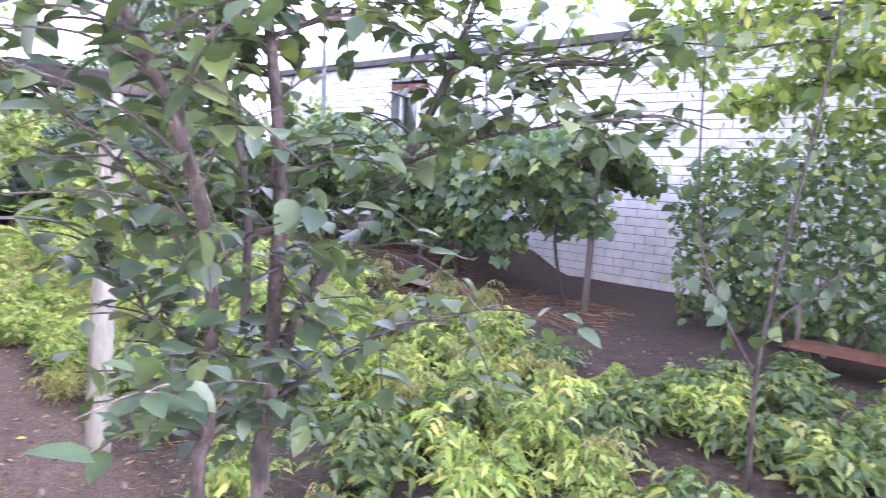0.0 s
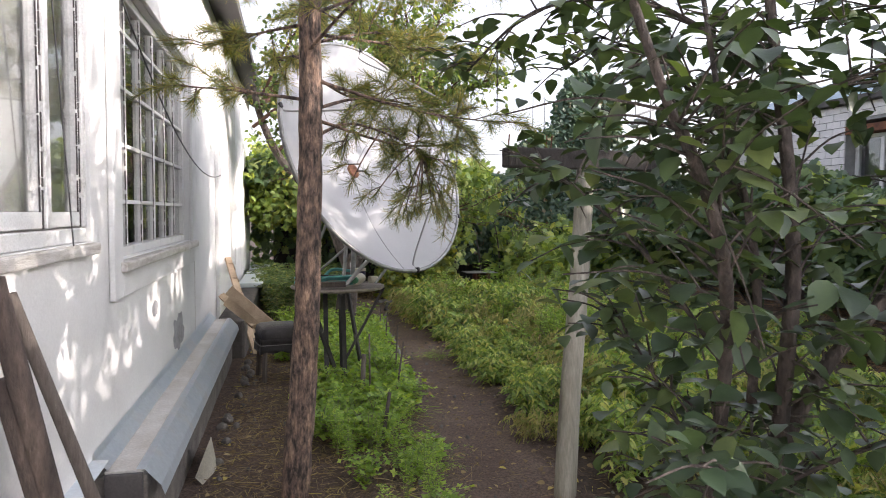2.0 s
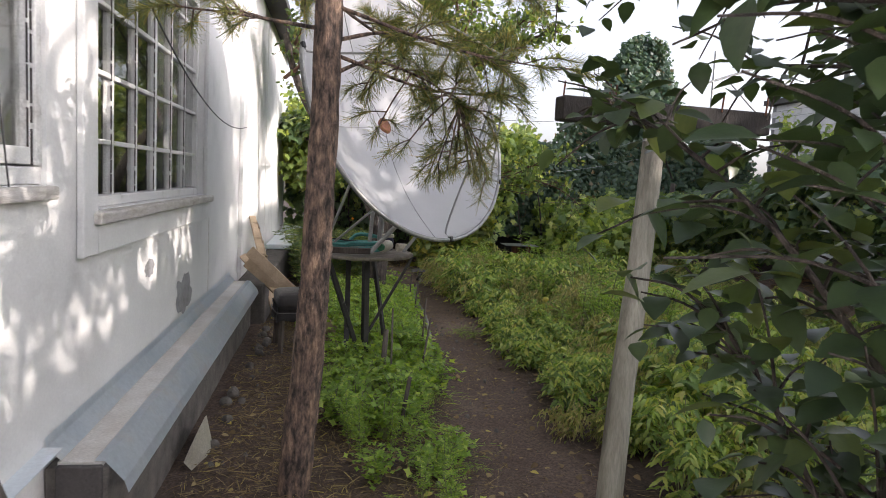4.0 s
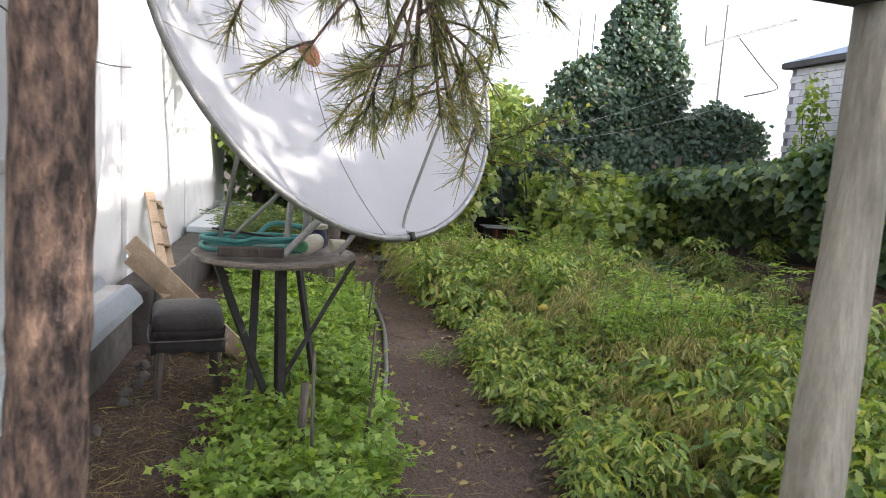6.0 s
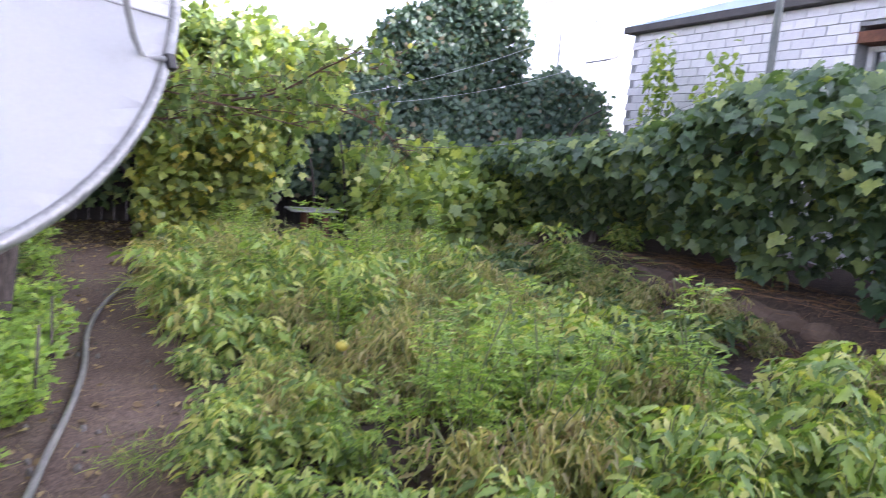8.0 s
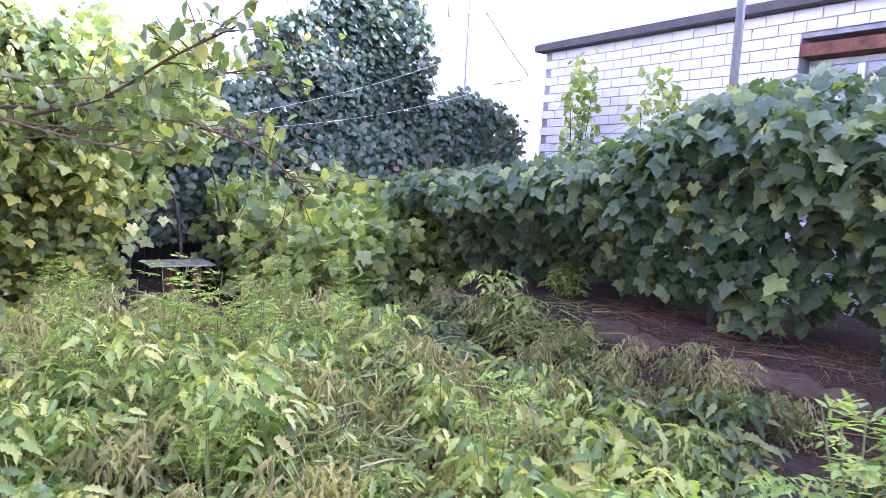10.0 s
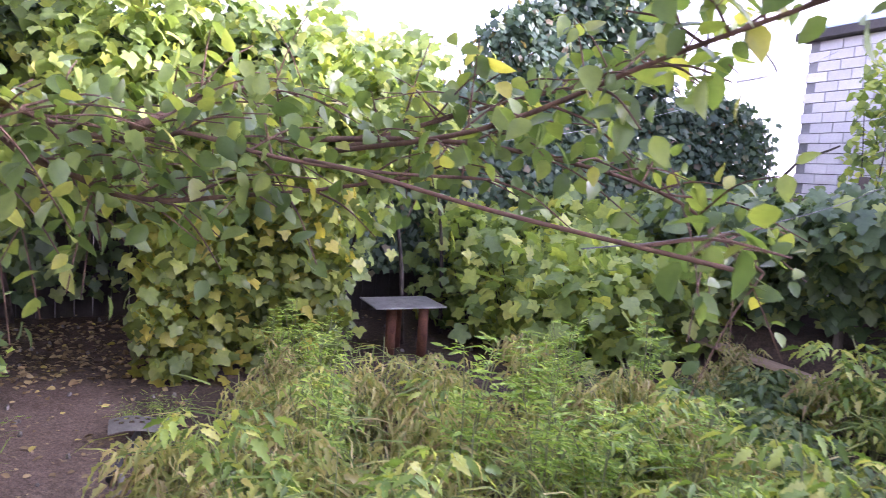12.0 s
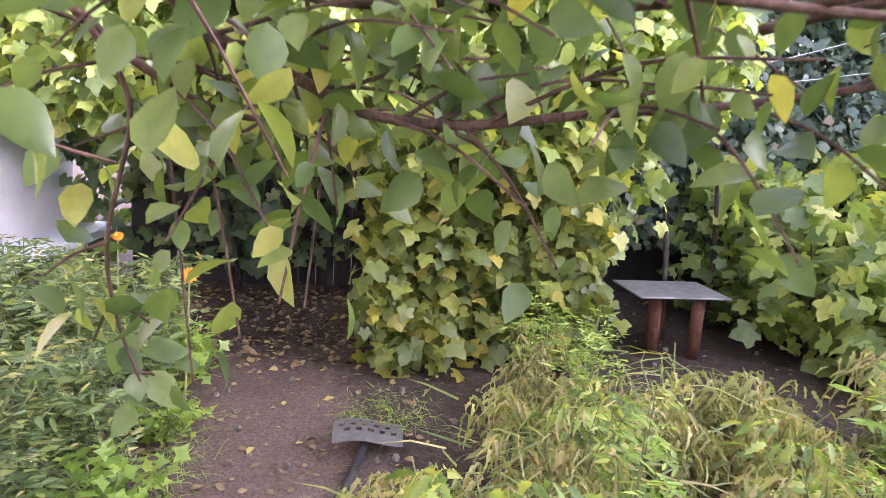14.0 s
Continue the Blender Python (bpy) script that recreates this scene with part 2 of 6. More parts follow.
L_HERB = foliage("bright_herb_leaf", [(0, (0.17, 0.28, 0.06)), (0.6, (0.28, 0.43, 0.09)), (1, (0.44, 0.54, 0.14))], 0.4, 0.45)
L_NEEDLE = foliage("pine_needle", [(0, (0.09, 0.125, 0.055)), (0.5, (0.17, 0.2, 0.08)), (0.8, (0.32, 0.3, 0.11)), (1, (0.48, 0.34, 0.14))], 0.42, 0.4)
L_GRASS = foliage("grass_blade", [(0, (0.13, 0.2, 0.06)), (0.5, (0.24, 0.32, 0.1)), (0.85, (0.38, 0.4, 0.16)), (1, (0.52, 0.44, 0.24))], 0.45, 0.4)
L_DRY = foliage("dry_litter", [(0, (0.13, 0.09, 0.055)), (0.5, (0.24, 0.17, 0.1)), (0.9, (0.36, 0.28, 0.17)), (1, (0.5, 0.42, 0.1))], 0.85, 0.1)
M_STEM = surface("green_stem", [(0.3, (0.15, 0.19, 0.07)), (0.7, (0.26, 0.27, 0.11))], 20, 0.7, bump=0.1)
M_PETAL = foliage("orange_petal", [(0, (0.75, 0.25, 0.01)), (1, (0.8, 0.36, 0.02))], 0.6, 0.3)


# ---- building blocks ----
def part(name, bm, material, parent=None, label="", smooth=False):
    """One mesh object from a bmesh, as a part of parent, or on its own."""
    me = bpy.data.meshes.new(name)
    bm.normal_update()
    bm.to_mesh(me)
    bm.free()
    return from_mesh(name, me, material, parent, label, smooth)


def from_mesh(name, me, material, parent=None, label="", smooth=False):
    if smooth:
        me.polygons.foreach_set("use_smooth", [True] * len(me.polygons))
    if material and not me.materials:
        me.materials.append(material)
    ob = new(name, me)
    if parent:
        ob.parent = parent
    if label:
        ob["label"] = label
    return ob


def thing(name, label, category, m=None, group="", kind=""):
    ob = tagged(new(name), label, category, group, kind)
    if m is not None:
        ob.matrix_basis = m
    return ob


def box(x0, x1, y0, y1, z0, z1, bevel=0.0, bm=None):
    b = bmesh.new()
    bmesh.ops.create_cube(b, size=1, matrix=Matrix.Translation(((x0 + x1) / 2, (y0 + y1) / 2, (z0 + z1) / 2)) @ Matrix.Diagonal((abs(x1 - x0), abs(y1 - y0), abs(z1 - z0), 1)))
    if bevel:
        bmesh.ops.bevel(b, geom=b.edges[:], offset=bevel, segments=2, affect="EDGES", profile=0.5)
    if bm is None:
        return b
    tmp = bpy.data.meshes.new("tmp")
    b.to_mesh(tmp)
    b.free()
    bm.from_mesh(tmp)
    bpy.data.meshes.remove(tmp)
    return bm


def beam(a, b, w, h, bevel=0.006, bm=None):
    """A bevelled bar from a to b."""
    a, b = Vector(a), Vector(b)
    d = b - a
    q = d.to_track_quat("Z", "Y").to_matrix().to_4x4()
    k = box(-w / 2, w / 2, -h / 2, h / 2, 0, d.length, bevel)
    k.transform(Matrix.Translation(a) @ q)
    if bm is None:
        return k
    tmp = bpy.data.meshes.new("tmp")
    k.to_mesh(tmp)
    k.free()
    bm.from_mesh(tmp)
    bpy.data.meshes.remove(tmp)
    return bm


def tube(points, radii, sides=8, bm=None, wobble=0.0, closed=False):
    """A tapered pipe along points, with capped ends."""
    bm = bm or bmesh.new()
    pts = [Vector(p) for p in points]
    if not hasattr(radii, "__len__"):
        radii = [radii] * len(pts)
    rings, side = [], None
    for i, p in enumerate(pts):
        d = (pts[(i + 1) % len(pts)] - pts[i - 1]) if closed else (pts[min(i + 1, len(pts) - 1)] - pts[max(i - 1, 0)])
        d.normalize()
        if side is None:
            side = d.orthogonal().normalized()
        side = (side - d * side.dot(d)).normalized()
        up = d.cross(side)
        ring = []
        for k in range(sides):
            a = 2 * math.pi * k / sides
            r = radii[i] * (1 + wobble * noise.noise(p * 9 + Vector((k * 3.1, 0, 0))))
            ring.append(bm.verts.new(p + (side * math.cos(a) + up * math.sin(a)) * r))
        rings.append(ring)
    for i in range(len(rings) if closed else len(rings) - 1):
        A, B = rings[i], rings[(i + 1) % len(rings)]
        for k in range(sides):
            bm.faces.new((A[k], A[(k + 1) % sides], B[(k + 1) % sides], B[k]))
    if not closed:
        bm.faces.new(rings[0][::-1])
        bm.faces.new(rings[-1])
    return bm


def spline(points, n=6):
    """Catmull-Rom through points."""
    p = [Vector(q) for q in points]
    p = [p[0] * 2 - p[1]] + p + [p[-1] * 2 - p[-2]]
    out = []
    for i in range(1, len(p) - 2):
        for k in range(n):
            t = k / n
            out.append(0.5 * (2 * p[i] + (p[i + 1] - p[i - 1]) * t + (2 * p[i - 1] - 5 * p[i] + 4 * p[i + 1] - p[i + 2]) * t * t + (3 * p[i] - p[i - 1] - 3 * p[i + 1] + p[i + 2]) * t ** 3))
    out.append(p[-2])
    return out


def taper(a, b, n):
    return [a + (b - a) * i / (n - 1) for i in range(n)]


def lathe(profile, sides=24):
    bm = bmesh.new()
    rings = [[bm.verts.new((r * math.cos(2 * math.pi * k / sides), r * math.sin(2 * math.pi * k / sides), z)) for k in range(sides)] for r, z in profile]
    for A, B in zip(rings, rings[1:]):
        for k in range(sides):
            bm.faces.new((A[k], A[(k + 1) % sides], B[(k + 1) % sides], B[k]))
    bm.faces.new(rings[0][::-1])
    bm.faces.new(rings[-1])
    return bm


# ---- leaves: small folded blades, scattered by the thousand ----
def blade(outline, fold=0.12, droop=0.12):
    """A leaf from its half outline (across, along): two halves that meet in a sunken midrib."""
    v, f = [], []
    for x, y in outline:
        z = -droop * y * y
        v += [(-x, y, z + fold * x * 1.2), (0, y, z), (x, y, z + fold * x * 1.2)]
    for i in range(len(outline) - 1):
        a, b = 3 * i, 3 * i + 3
        f += [(a, a + 1, b + 1, b), (a + 1, a + 2, b + 2, b + 1)]
    return np.array(v), f


def lobed(radii, droop=0.25):
    """A vine leaf: points at radii round its middle."""
    n = len(radii)
    v, f = [(0, 0.42, 0.0)], []
    for i, r in enumerate(radii):
        a = math.pi * (2 * i / n) - math.pi / 2
        x, y = r * math.cos(a), 0.42 + r * math.sin(a)
        v.append((x, y, -droop * r * r + 0.05 * (i % 2)))
    f = [(0, 1 + i, 1 + (i + 1) % n) for i in range(n)]
    return np.array(v), f


T_OVATE = blade([(0.02, 0), (0.25, 0.16), (0.34, 0.42), (0.22, 0.74), (0.01, 1)], 0.2, 0.2)


def simple(a, b_, c=0.14):
    """A leaf of two folded halves."""
    v = [(0, 0, 0), (a, 0.28, 0.16 * a), (b_, 0.66, 0.1 * b_ - c * 0.4), (0, 1, -c), (-b_, 0.66, 0.1 * b_ - c * 0.4), (-a, 0.28, 0.16 * a)]
    return np.array(v), [(0, 1, 2, 3), (0, 3, 4, 5)]


T_JAGGED = blade([(0.015, 0), (0.17, 0.13), (0.1, 0.2), (0.24, 0.34), (0.14, 0.42), (0.22, 0.58), (0.11, 0.66), (0.12, 0.8), (0.005, 1)], 0.35, 0.4)
T_CURLED = blade([(0.015, 0), (0.14, 0.16), (0.08, 0.3), (0.17, 0.5), (0.07, 0.64), (0.1, 0.8), (0.005, 1)], 0.9, 0.75)
T_NARROW = simple(0.13, 0.11)
T_OVAL = simple(0.3, 0.27, 0.2)
T_VINE = lobed([0.2, 0.46, 0.54, 0.42, 0.6, 0.5, 0.4, 0.56, 0.72, 0.56, 0.4, 0.5, 0.6, 0.42, 0.54, 0.46], 0.38)
T_MAPLE = lobed([0.2, 0.4, 0.5, 0.36, 0.52, 0.62, 0.42, 0.54, 0.72, 0.54, 0.42, 0.62, 0.52, 0.36, 0.5, 0.4], 0.35)
T_IVY = lobed([0.26, 0.48, 0.42, 0.58, 0.42, 0.66, 0.42, 0.58, 0.42, 0.48], 0.35)
T_HERB = lobed([0.22, 0.5, 0.28, 0.55, 0.28, 0.55, 0.28, 0.5], 0.15)
T_NEEDLE = (np.array([(-0.014, 0, 0), (0.014, 0, 0), (0.009, 1, -0.06), (-0.009, 1, -0.06)]), [(0, 1, 2, 3)])
T_GRASS = (np.array([(-0.02, 0, 0), (0.02, 0, 0), (-0.016, 0.55, -0.05), (0.016, 0.55, -0.05), (0, 1, -0.3)]), [(0, 1, 3, 2), (2, 3, 4)])
RNG = np.random.default_rng(7)


def scatter(name, template, places, tips, normals, sizes):
    """A mesh of leaves: each at its place, its tip along tips, its upper face towards normals."""
    v, f = template
    P, T, N = np.asarray(places, float), np.asarray(tips, float), np.asarray(normals, float)
    T = T / (np.linalg.norm(T, axis=1, keepdims=True) + 1e-9)
    X = np.cross(T, N)
    X /= np.linalg.norm(X, axis=1, keepdims=True) + 1e-9
    N = np.cross(X, T)
    S = np.asarray(sizes, float)[:, None, None]
    V = P[:, None, :] + S * (v[None, :, 0:1] * X[:, None, :] + v[None, :, 1:2] * T[:, None, :] + v[None, :, 2:3] * N[:, None, :])
    n, k = len(P), len(v)
    loops, starts, totals, at = [], [], [], 0
    for face in f:
        starts.append(at)
        totals.append(len(face))
        loops += face
        at += len(face)
    base = (np.arange(n) * k)[:, None]
    me = bpy.data.meshes.new(name)
    me.vertices.add(n * k)
    me.vertices.foreach_set("co", V.reshape(-1))
    L = (np.array(loops)[None, :] + base).reshape(-1)
    me.loops.add(len(L))
    me.loops.foreach_set("vertex_index", L.astype(np.int32))
    me.polygons.add(n * len(f))
    me.polygons.foreach_set("loop_start", (np.array(starts)[None, :] + (np.arange(n) * at)[:, None]).reshape(-1).astype(np.int32))
    me.polygons.foreach_set("loop_total", np.tile(np.array(totals), n).astype(np.int32))
    me.update(calc_edges=True)
    return me


def unit(n):
    d = RNG.normal(size=(n, 3))
    return d / np.linalg.norm(d, axis=1, keepdims=True)


def crown(name, template, points, size, material, parent, spread=0.1, out=None, hang=0.5, label="", wild=0.85):
    """Leaves round the given points; they hang a little, and face up and out."""
    P = np.asarray(points, float)
    n = len(P)
    P = P + RNG.normal(size=(n, 3)) * spread
    tips = unit(n) * np.array((1, 1, min(1.0, wild * 1.2))) + np.array((0, 0, -hang))
    nor = unit(n) * wild + np.array((0, 0, 0.75))
    if out is not None:
        nor = nor + np.asarray(out)
    s = size * RNG.uniform(0.6, 1.2, n)
    return from_mesh(name, scatter(name, template, P, tips, nor, s), material, parent, label)


# ---- ground: one sheet, trodden path, beds ----
PATH = [(2.5, 0.35), (-1.5, 0.75), (-3.7, 0.95), (-5.3, 1.02), (-7.1, 1.13), (-8.8, 1.13), (-10.3, 1.05), (-11.6, 0.86), (-13.2, 0.6), (-15.0, 0.3)]


def path_y(x):
    for (xa, ya), (xb, yb) in zip(PATH, PATH[1:]):
        if xb <= x <= xa:
            return ya + (yb - ya) * (xa - x) / (xa - xb)
    return PATH[0][1] if x > PATH[0][0] else PATH[-1][1]


def ground_z(x, y):
    if not (-18 < x < 5 and -4 < y < 11):
        return 0.0
    z = 0.02 * noise.noise(Vector((x * 1.3, y * 1.3, 0))) + 0.012 * noise.noise(Vector((x * 6, y * 6, 3)))
    d = abs(y - path_y(x))
    z -= 0.03 * max(0, 1 - d / 0.45)
    if 1.6 < y < 5.6 and -11.3 < x < 1:
        z += 0.035 * math.sin(y * 7.5) + 0.02 * noise.noise(Vector((x * 4, y * 4, 8)))
    if -13.2 < x < -5.2:
        k = max(0.0, min(1.0, (y - 5.85) / 0.3)) * max(0.0, min(1.0, (x + 13.2) / 0.5)) * max(0.0, min(1.0, (-5.2 - x) / 0.9))
        z += 0.34 * k * k * (3 - 2 * k)
    return z


def trodden(x, y):
    """How far the soil is trodden and dry: the path, and in part the yard along the house. It fades out under the
    arbour, whose shade is painted as dark soil.
    """
    if not -16 < x < 3:
        return 0.0
    path = max(0.0, min(1.0, 1.35 - abs(y - path_y(x)) / 0.36))
    yard = 0.36 if y < path_y(x) else 0.0
    return max(path, yard) * max(0.0, min(1.0, (x + 12.7) / 1.3))


def build_ground():
    xs = [-900, -300, -90, -40, -25] + [-18 + 0.13 * i for i in range(178)] + [6, 10, 20, 60, 250, 900]
    ys = [-900, -300, -90, -30, -10] + [-4 + 0.13 * i for i in range(116)] + [12, 16, 30, 90, 300, 900]
    v = [(x, y, ground_z(x, y)) for x in xs for y in ys]
    ny = len(ys)
    f = [(i * ny + j, (i + 1) * ny + j, (i + 1) * ny + j + 1, i * ny + j + 1) for i in range(len(xs) - 1) for j in range(ny - 1)]
    me = bpy.data.meshes.new("ground")
    me.from_pydata(v, [], f)
    # the attribute also carries the arbour's shade, as darker soil past x = -11.4
    at = me.attributes.new("trodden", "FLOAT", "POINT")
    at.data.foreach_set("value", [trodden(x, y) for x, y, z in v])
    m, n, l, b = node_mat("garden_soil")
    a = n.new("ShaderNodeAttribute")
    a.attribute_name = "trodden"
    broad, small, clod = tex(n, l, 1.4, 6, 0.65), tex(n, l, 60, 5, 0.75), tex(n, l, 14, 6, 0.7)
    soil = ramp(n, l, clod, [(0.3, (0.038, 0.026, 0.019)), (0.55, (0.075, 0.051, 0.037)), (0.75, (0.125, 0.087, 0.063))])
    dirt = ramp(n, l, broad, [(0.3, (0.11, 0.075, 0.057)), (0.6, (0.16, 0.115, 0.09)), (0.8, (0.215, 0.162, 0.13))])
    add = n.new("ShaderNodeMath")
    add.operation = "MULTIPLY_ADD"
    l.new(clod, add.inputs[0])
    add.inputs[1].default_value = 0.9
    l.new(a.outputs["Fac"], add.inputs[2])
    edge = ramp(n, l, add.outputs[0], [(0.55, (0, 0, 0)), (1.0, (1, 1, 1))])
    col = mixed(n, l, edge, soil, dirt)
    col = mixed(n, l, 1.0, col, ramp(n, l, small, [(0.32, (0.36, 0.36, 0.36)), (0.68, (1.5, 1.45, 1.38))]), "MULTIPLY")
    l.new(col, b.inputs["Base Color"])
    b.inputs["Roughness"].default_value = 0.95
    bp = n.new("ShaderNodeBump")
    bp.inputs["Strength"].default_value, bp.inputs["Distance"].default_value = 0.6, 0.02
    l.new(small, bp.inputs["Height"])
    b2 = n.new("ShaderNodeBump")
    b2.inputs["Strength"].default_value, b2.inputs["Distance"].default_value = 0.7, 0.05
    l.new(clod, b2.inputs["Height"])
    l.new(bp.outputs["Normal"], b2.inputs["Normal"])
    l.new(b2.outputs["Normal"], b.inputs["Normal"])
    tagged(from_mesh("ground", me, m, smooth=True), "bare brown garden soil with a trodden footpath", "ground", kind="structure")


build_ground()

# ---- the house: whitewashed wall with windows, along y = -1.06 ----
WY = -1.06
HOUSE_X0, HOUSE_X1, HOUSE_TOP = 4.0, -14.05, 3.7
W1 = (-0.9, -3.1, 1.42, 2.95)
W2 = (-3.52, -5.86, 1.31, 2.72)


def build_house():
    house = thing("house", "long one-storey whitewashed house with old windows", "house", kind="structure")
    cuts = sorted([HOUSE_X0, W1[0], W1[1], W2[0], W2[1], HOUSE_X1], reverse=True)
    for a, b in zip(cuts, cuts[1:]):
        w = W1 if (a, b) == W1[:2] else W2 if (a, b) == W2[:2] else None
        for z0, z1 in ((-0.2, w[2]), (w[3], HOUSE_TOP)) if w else ((-0.2, HOUSE_TOP),):
            part("wall", box(b, a, WY - 0.38, WY, z0, z1), M_PLASTER, house, "whitewashed plaster wall, patched and dusty")
    for q in ((HOUSE_X1, HOUSE_X1 + 0.38, WY - 7, WY - 0.385), (HOUSE_X0 - 0.38, HOUSE_X0, WY - 7, WY - 0.385), (HOUSE_X1, HOUSE_X0, WY - 7.38, WY - 7)):
        part("wall", box(*q, -0.2, HOUSE_TOP), M_PLASTER, house)
    bm = bmesh.new()
    vs = [bm.verts.new(c) for x in (HOUSE_X1 - 0.4, HOUSE_X0 + 0.4) for c in ((x, WY + 0.3, HOUSE_TOP - 0.08), (x, WY - 3.7, HOUSE_TOP + 1.5), (x, WY - 7.7, HOUSE_TOP - 0.08), (x, WY - 7.7, HOUSE_TOP + 0.02), (x, WY - 3.7, HOUSE_TOP + 1.6), (x, WY + 0.3, HOUSE_TOP + 0.02))]
    for k in range(6):
        bm.faces.new((vs[k], vs[(k + 1) % 6], vs[6 + (k + 1) % 6], vs[6 + k]))
    bm.faces.new(vs[:6][::-1])
    bm.faces.new(vs[6:])
    part("roof", bm, M_EAVE, house)
    # rooms behind the panes, their dimness put into a dark wall colour
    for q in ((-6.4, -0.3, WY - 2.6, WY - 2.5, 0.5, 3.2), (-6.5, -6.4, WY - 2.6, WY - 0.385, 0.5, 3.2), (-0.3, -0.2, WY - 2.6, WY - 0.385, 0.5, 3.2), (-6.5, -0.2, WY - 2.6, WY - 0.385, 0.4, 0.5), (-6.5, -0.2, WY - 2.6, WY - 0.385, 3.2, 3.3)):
        part("dark_backing", box(*q), M_ROOM, house)
    # shallow pilaster beyond the second window
    part("pilaster", box(-9.5, -7.75, WY + 0.002, WY + 0.045, 0.35, HOUSE_TOP - 0.1, 0.008), M_PLASTER, house)
    # plain frame of plaster round the second window
    for q in ((W2[0], W2[0] + 0.16, 1.13, 2.9), (W2[1] - 0.18, W2[1], 1.13, 2.9), (W2[1] + 0.002, W2[0] - 0.002, 1.13, 1.25), (W2[1] + 0.002, W2[0] - 0.002, W2[3], 2.9)):
        part("window_surround", box(q[0], q[1], WY + 0.002, WY + 0.03, q[2], q[3], 0.006), M_PLASTER, house)
    # hairline joints and patches in the plaster
    for x in (-6.12, -10.4):
        part("plaster_joint", box(x - 0.004, x + 0.004, WY + 0.001, WY + 0.004, 0.45, HOUSE_TOP - 0.1), M_SILL, house)
    for x, z, w, h in ((-5.25, 0.66, 0.24, 0.13), (-1.95, 1.33, 0.16, 0.05), (-4.4, 0.95, 0.1, 0.05)):
        patch = bmesh.new()
        low = [patch.verts.new((x + w * math.cos(a) * (1 + 0.4 * noise.noise(Vector((math.cos(a) * 2, math.sin(a) * 2, x)))), WY + 0.0025, z + h * math.sin(a) * (1 + 0.6 * noise.noise(Vector((math.sin(a) * 2.5, x, math.cos(a) * 2)))))) for a in [k * 2 * math.pi / 32 for k in range(32)]]
        patch.faces.new(low)
        part("bare_patch", patch, M_SCAR, house, "bare patch where plaster has fallen")


build_house()


def chipped(x, y, z0, z1, w):
    """An uneven dark strip along a sash edge, with breaks where paint still holds."""
    bm = bmesh.new()
    z, k = z0, 0
    while z < z1 - 0.03:
        h = min(random.uniform(0.03, 0.16), z1 - z)
        ww = w * random.uniform(0.35, 1.0)
        box(x - ww / 2, x + ww / 2, y - 0.004, y + 0.0015, z, z + h * random.uniform(0.75, 1.0), 0, bm)
        z += h
    return bm


def window_one():
    """Tall casements with wide panes, peeling paint and a curtain."""
    w = thing("window_1", "tall old casement window with peeling white frames", "window", kind="structure")
    x0, x1, z0, z1 = W1
    yf = WY - 0.035
    f = bmesh.new()
    box(x1 + 0.002, x0 - 0.002, yf - 0.06, yf + 0.02, z0 + 0.002, z0 + 0.06, 0.006, f)
    box(x1 + 0.002, x0 - 0.002, yf - 0.06, yf + 0.02, z1 - 0.07, z1 - 0.002, 0.006, f)
    for x in (x1 + 0.03, -2.65, -2.15, -1.5, x0 - 0.03):
        box(x - 0.025, x + 0.025, yf - 0.06, yf + 0.025, z0 + 0.065, z1 - 0.075, 0.006, f)
    part("window_frame", f, M_PAINT, w)
    for a, b in ((x1 + 0.06, -2.68), (-2.62, -2.18), (-2.12, -1.53), (-1.47, x0 - 0.06)):
        s = bmesh.new()
        zb = z0 + 0.065
        box(a + 0.003, b - 0.003, yf - 0.03, yf + 0.012, zb + 0.003, zb + 0.06, 0.004, s)
        box(a + 0.003, b - 0.003, yf - 0.03, yf + 0.012, z1 - 0.13, z1 - 0.08, 0.004, s)
        box(a + 0.003, a + 0.026, yf - 0.03, yf + 0.012, zb + 0.06, z1 - 0.13, 0.004, s)
        box(b - 0.026, b - 0.003, yf - 0.03, yf + 0.012, zb + 0.06, z1 - 0.13, 0.004, s)
        sash = part("sash", s, M_PAINT, w)
        p = part("pane", box(a + 0.022, b - 0.022, yf - 0.014, yf - 0.01, zb + 0.055, z1 - 0.125), M_GLASS, sash)
        p.visible_shadow = False
        for x in (a - 0.002, b + 0.002):
            part("rotten_edge", chipped(x, yf + 0.0135, zb, z1 - 0.08, 0.011), M_EAVE, sash, "dark gap where paint has peeled")
        part("rotten_edge", chipped((a + 0.027), yf + 0.0135, zb + 0.06, z1 - 0.14, 0.005), M_EAVE, sash)
    part("window_sill", box(x1 - 0.02, x0 + 0.02, WY + 0.001, WY + 0.035, z0 - 0.05, z0 - 0.002, 0.008), M_SILL, w)
    c = bmesh.new()
    n = 60
    top = [c.verts.new((x1 + 0.05 + (x0 - x1 - 0.1) * i / n, yf - 0.42 + 0.035 * math.sin(i * 0.9) + 0.012 * math.sin(i * 2.3), z1)) for i in range(n + 1)]
    bot = [c.verts.new((v.co.x, v.co.y + 0.01 * math.sin(v.co.x * 31), z0 - 0.1)) for v in top]
    for i in range(n):
        if i > 34 or 16 <= i <= 22:
            c.faces.new((top[i], top[i + 1], bot[i + 1], bot[i]))
    bmesh.ops.solidify(c, geom=c.faces[:], thickness=0.003)
    tagged(part("curtain", c, M_CURTAIN, smooth=True), "white net curtain hanging behind the casement panes", "curtain")


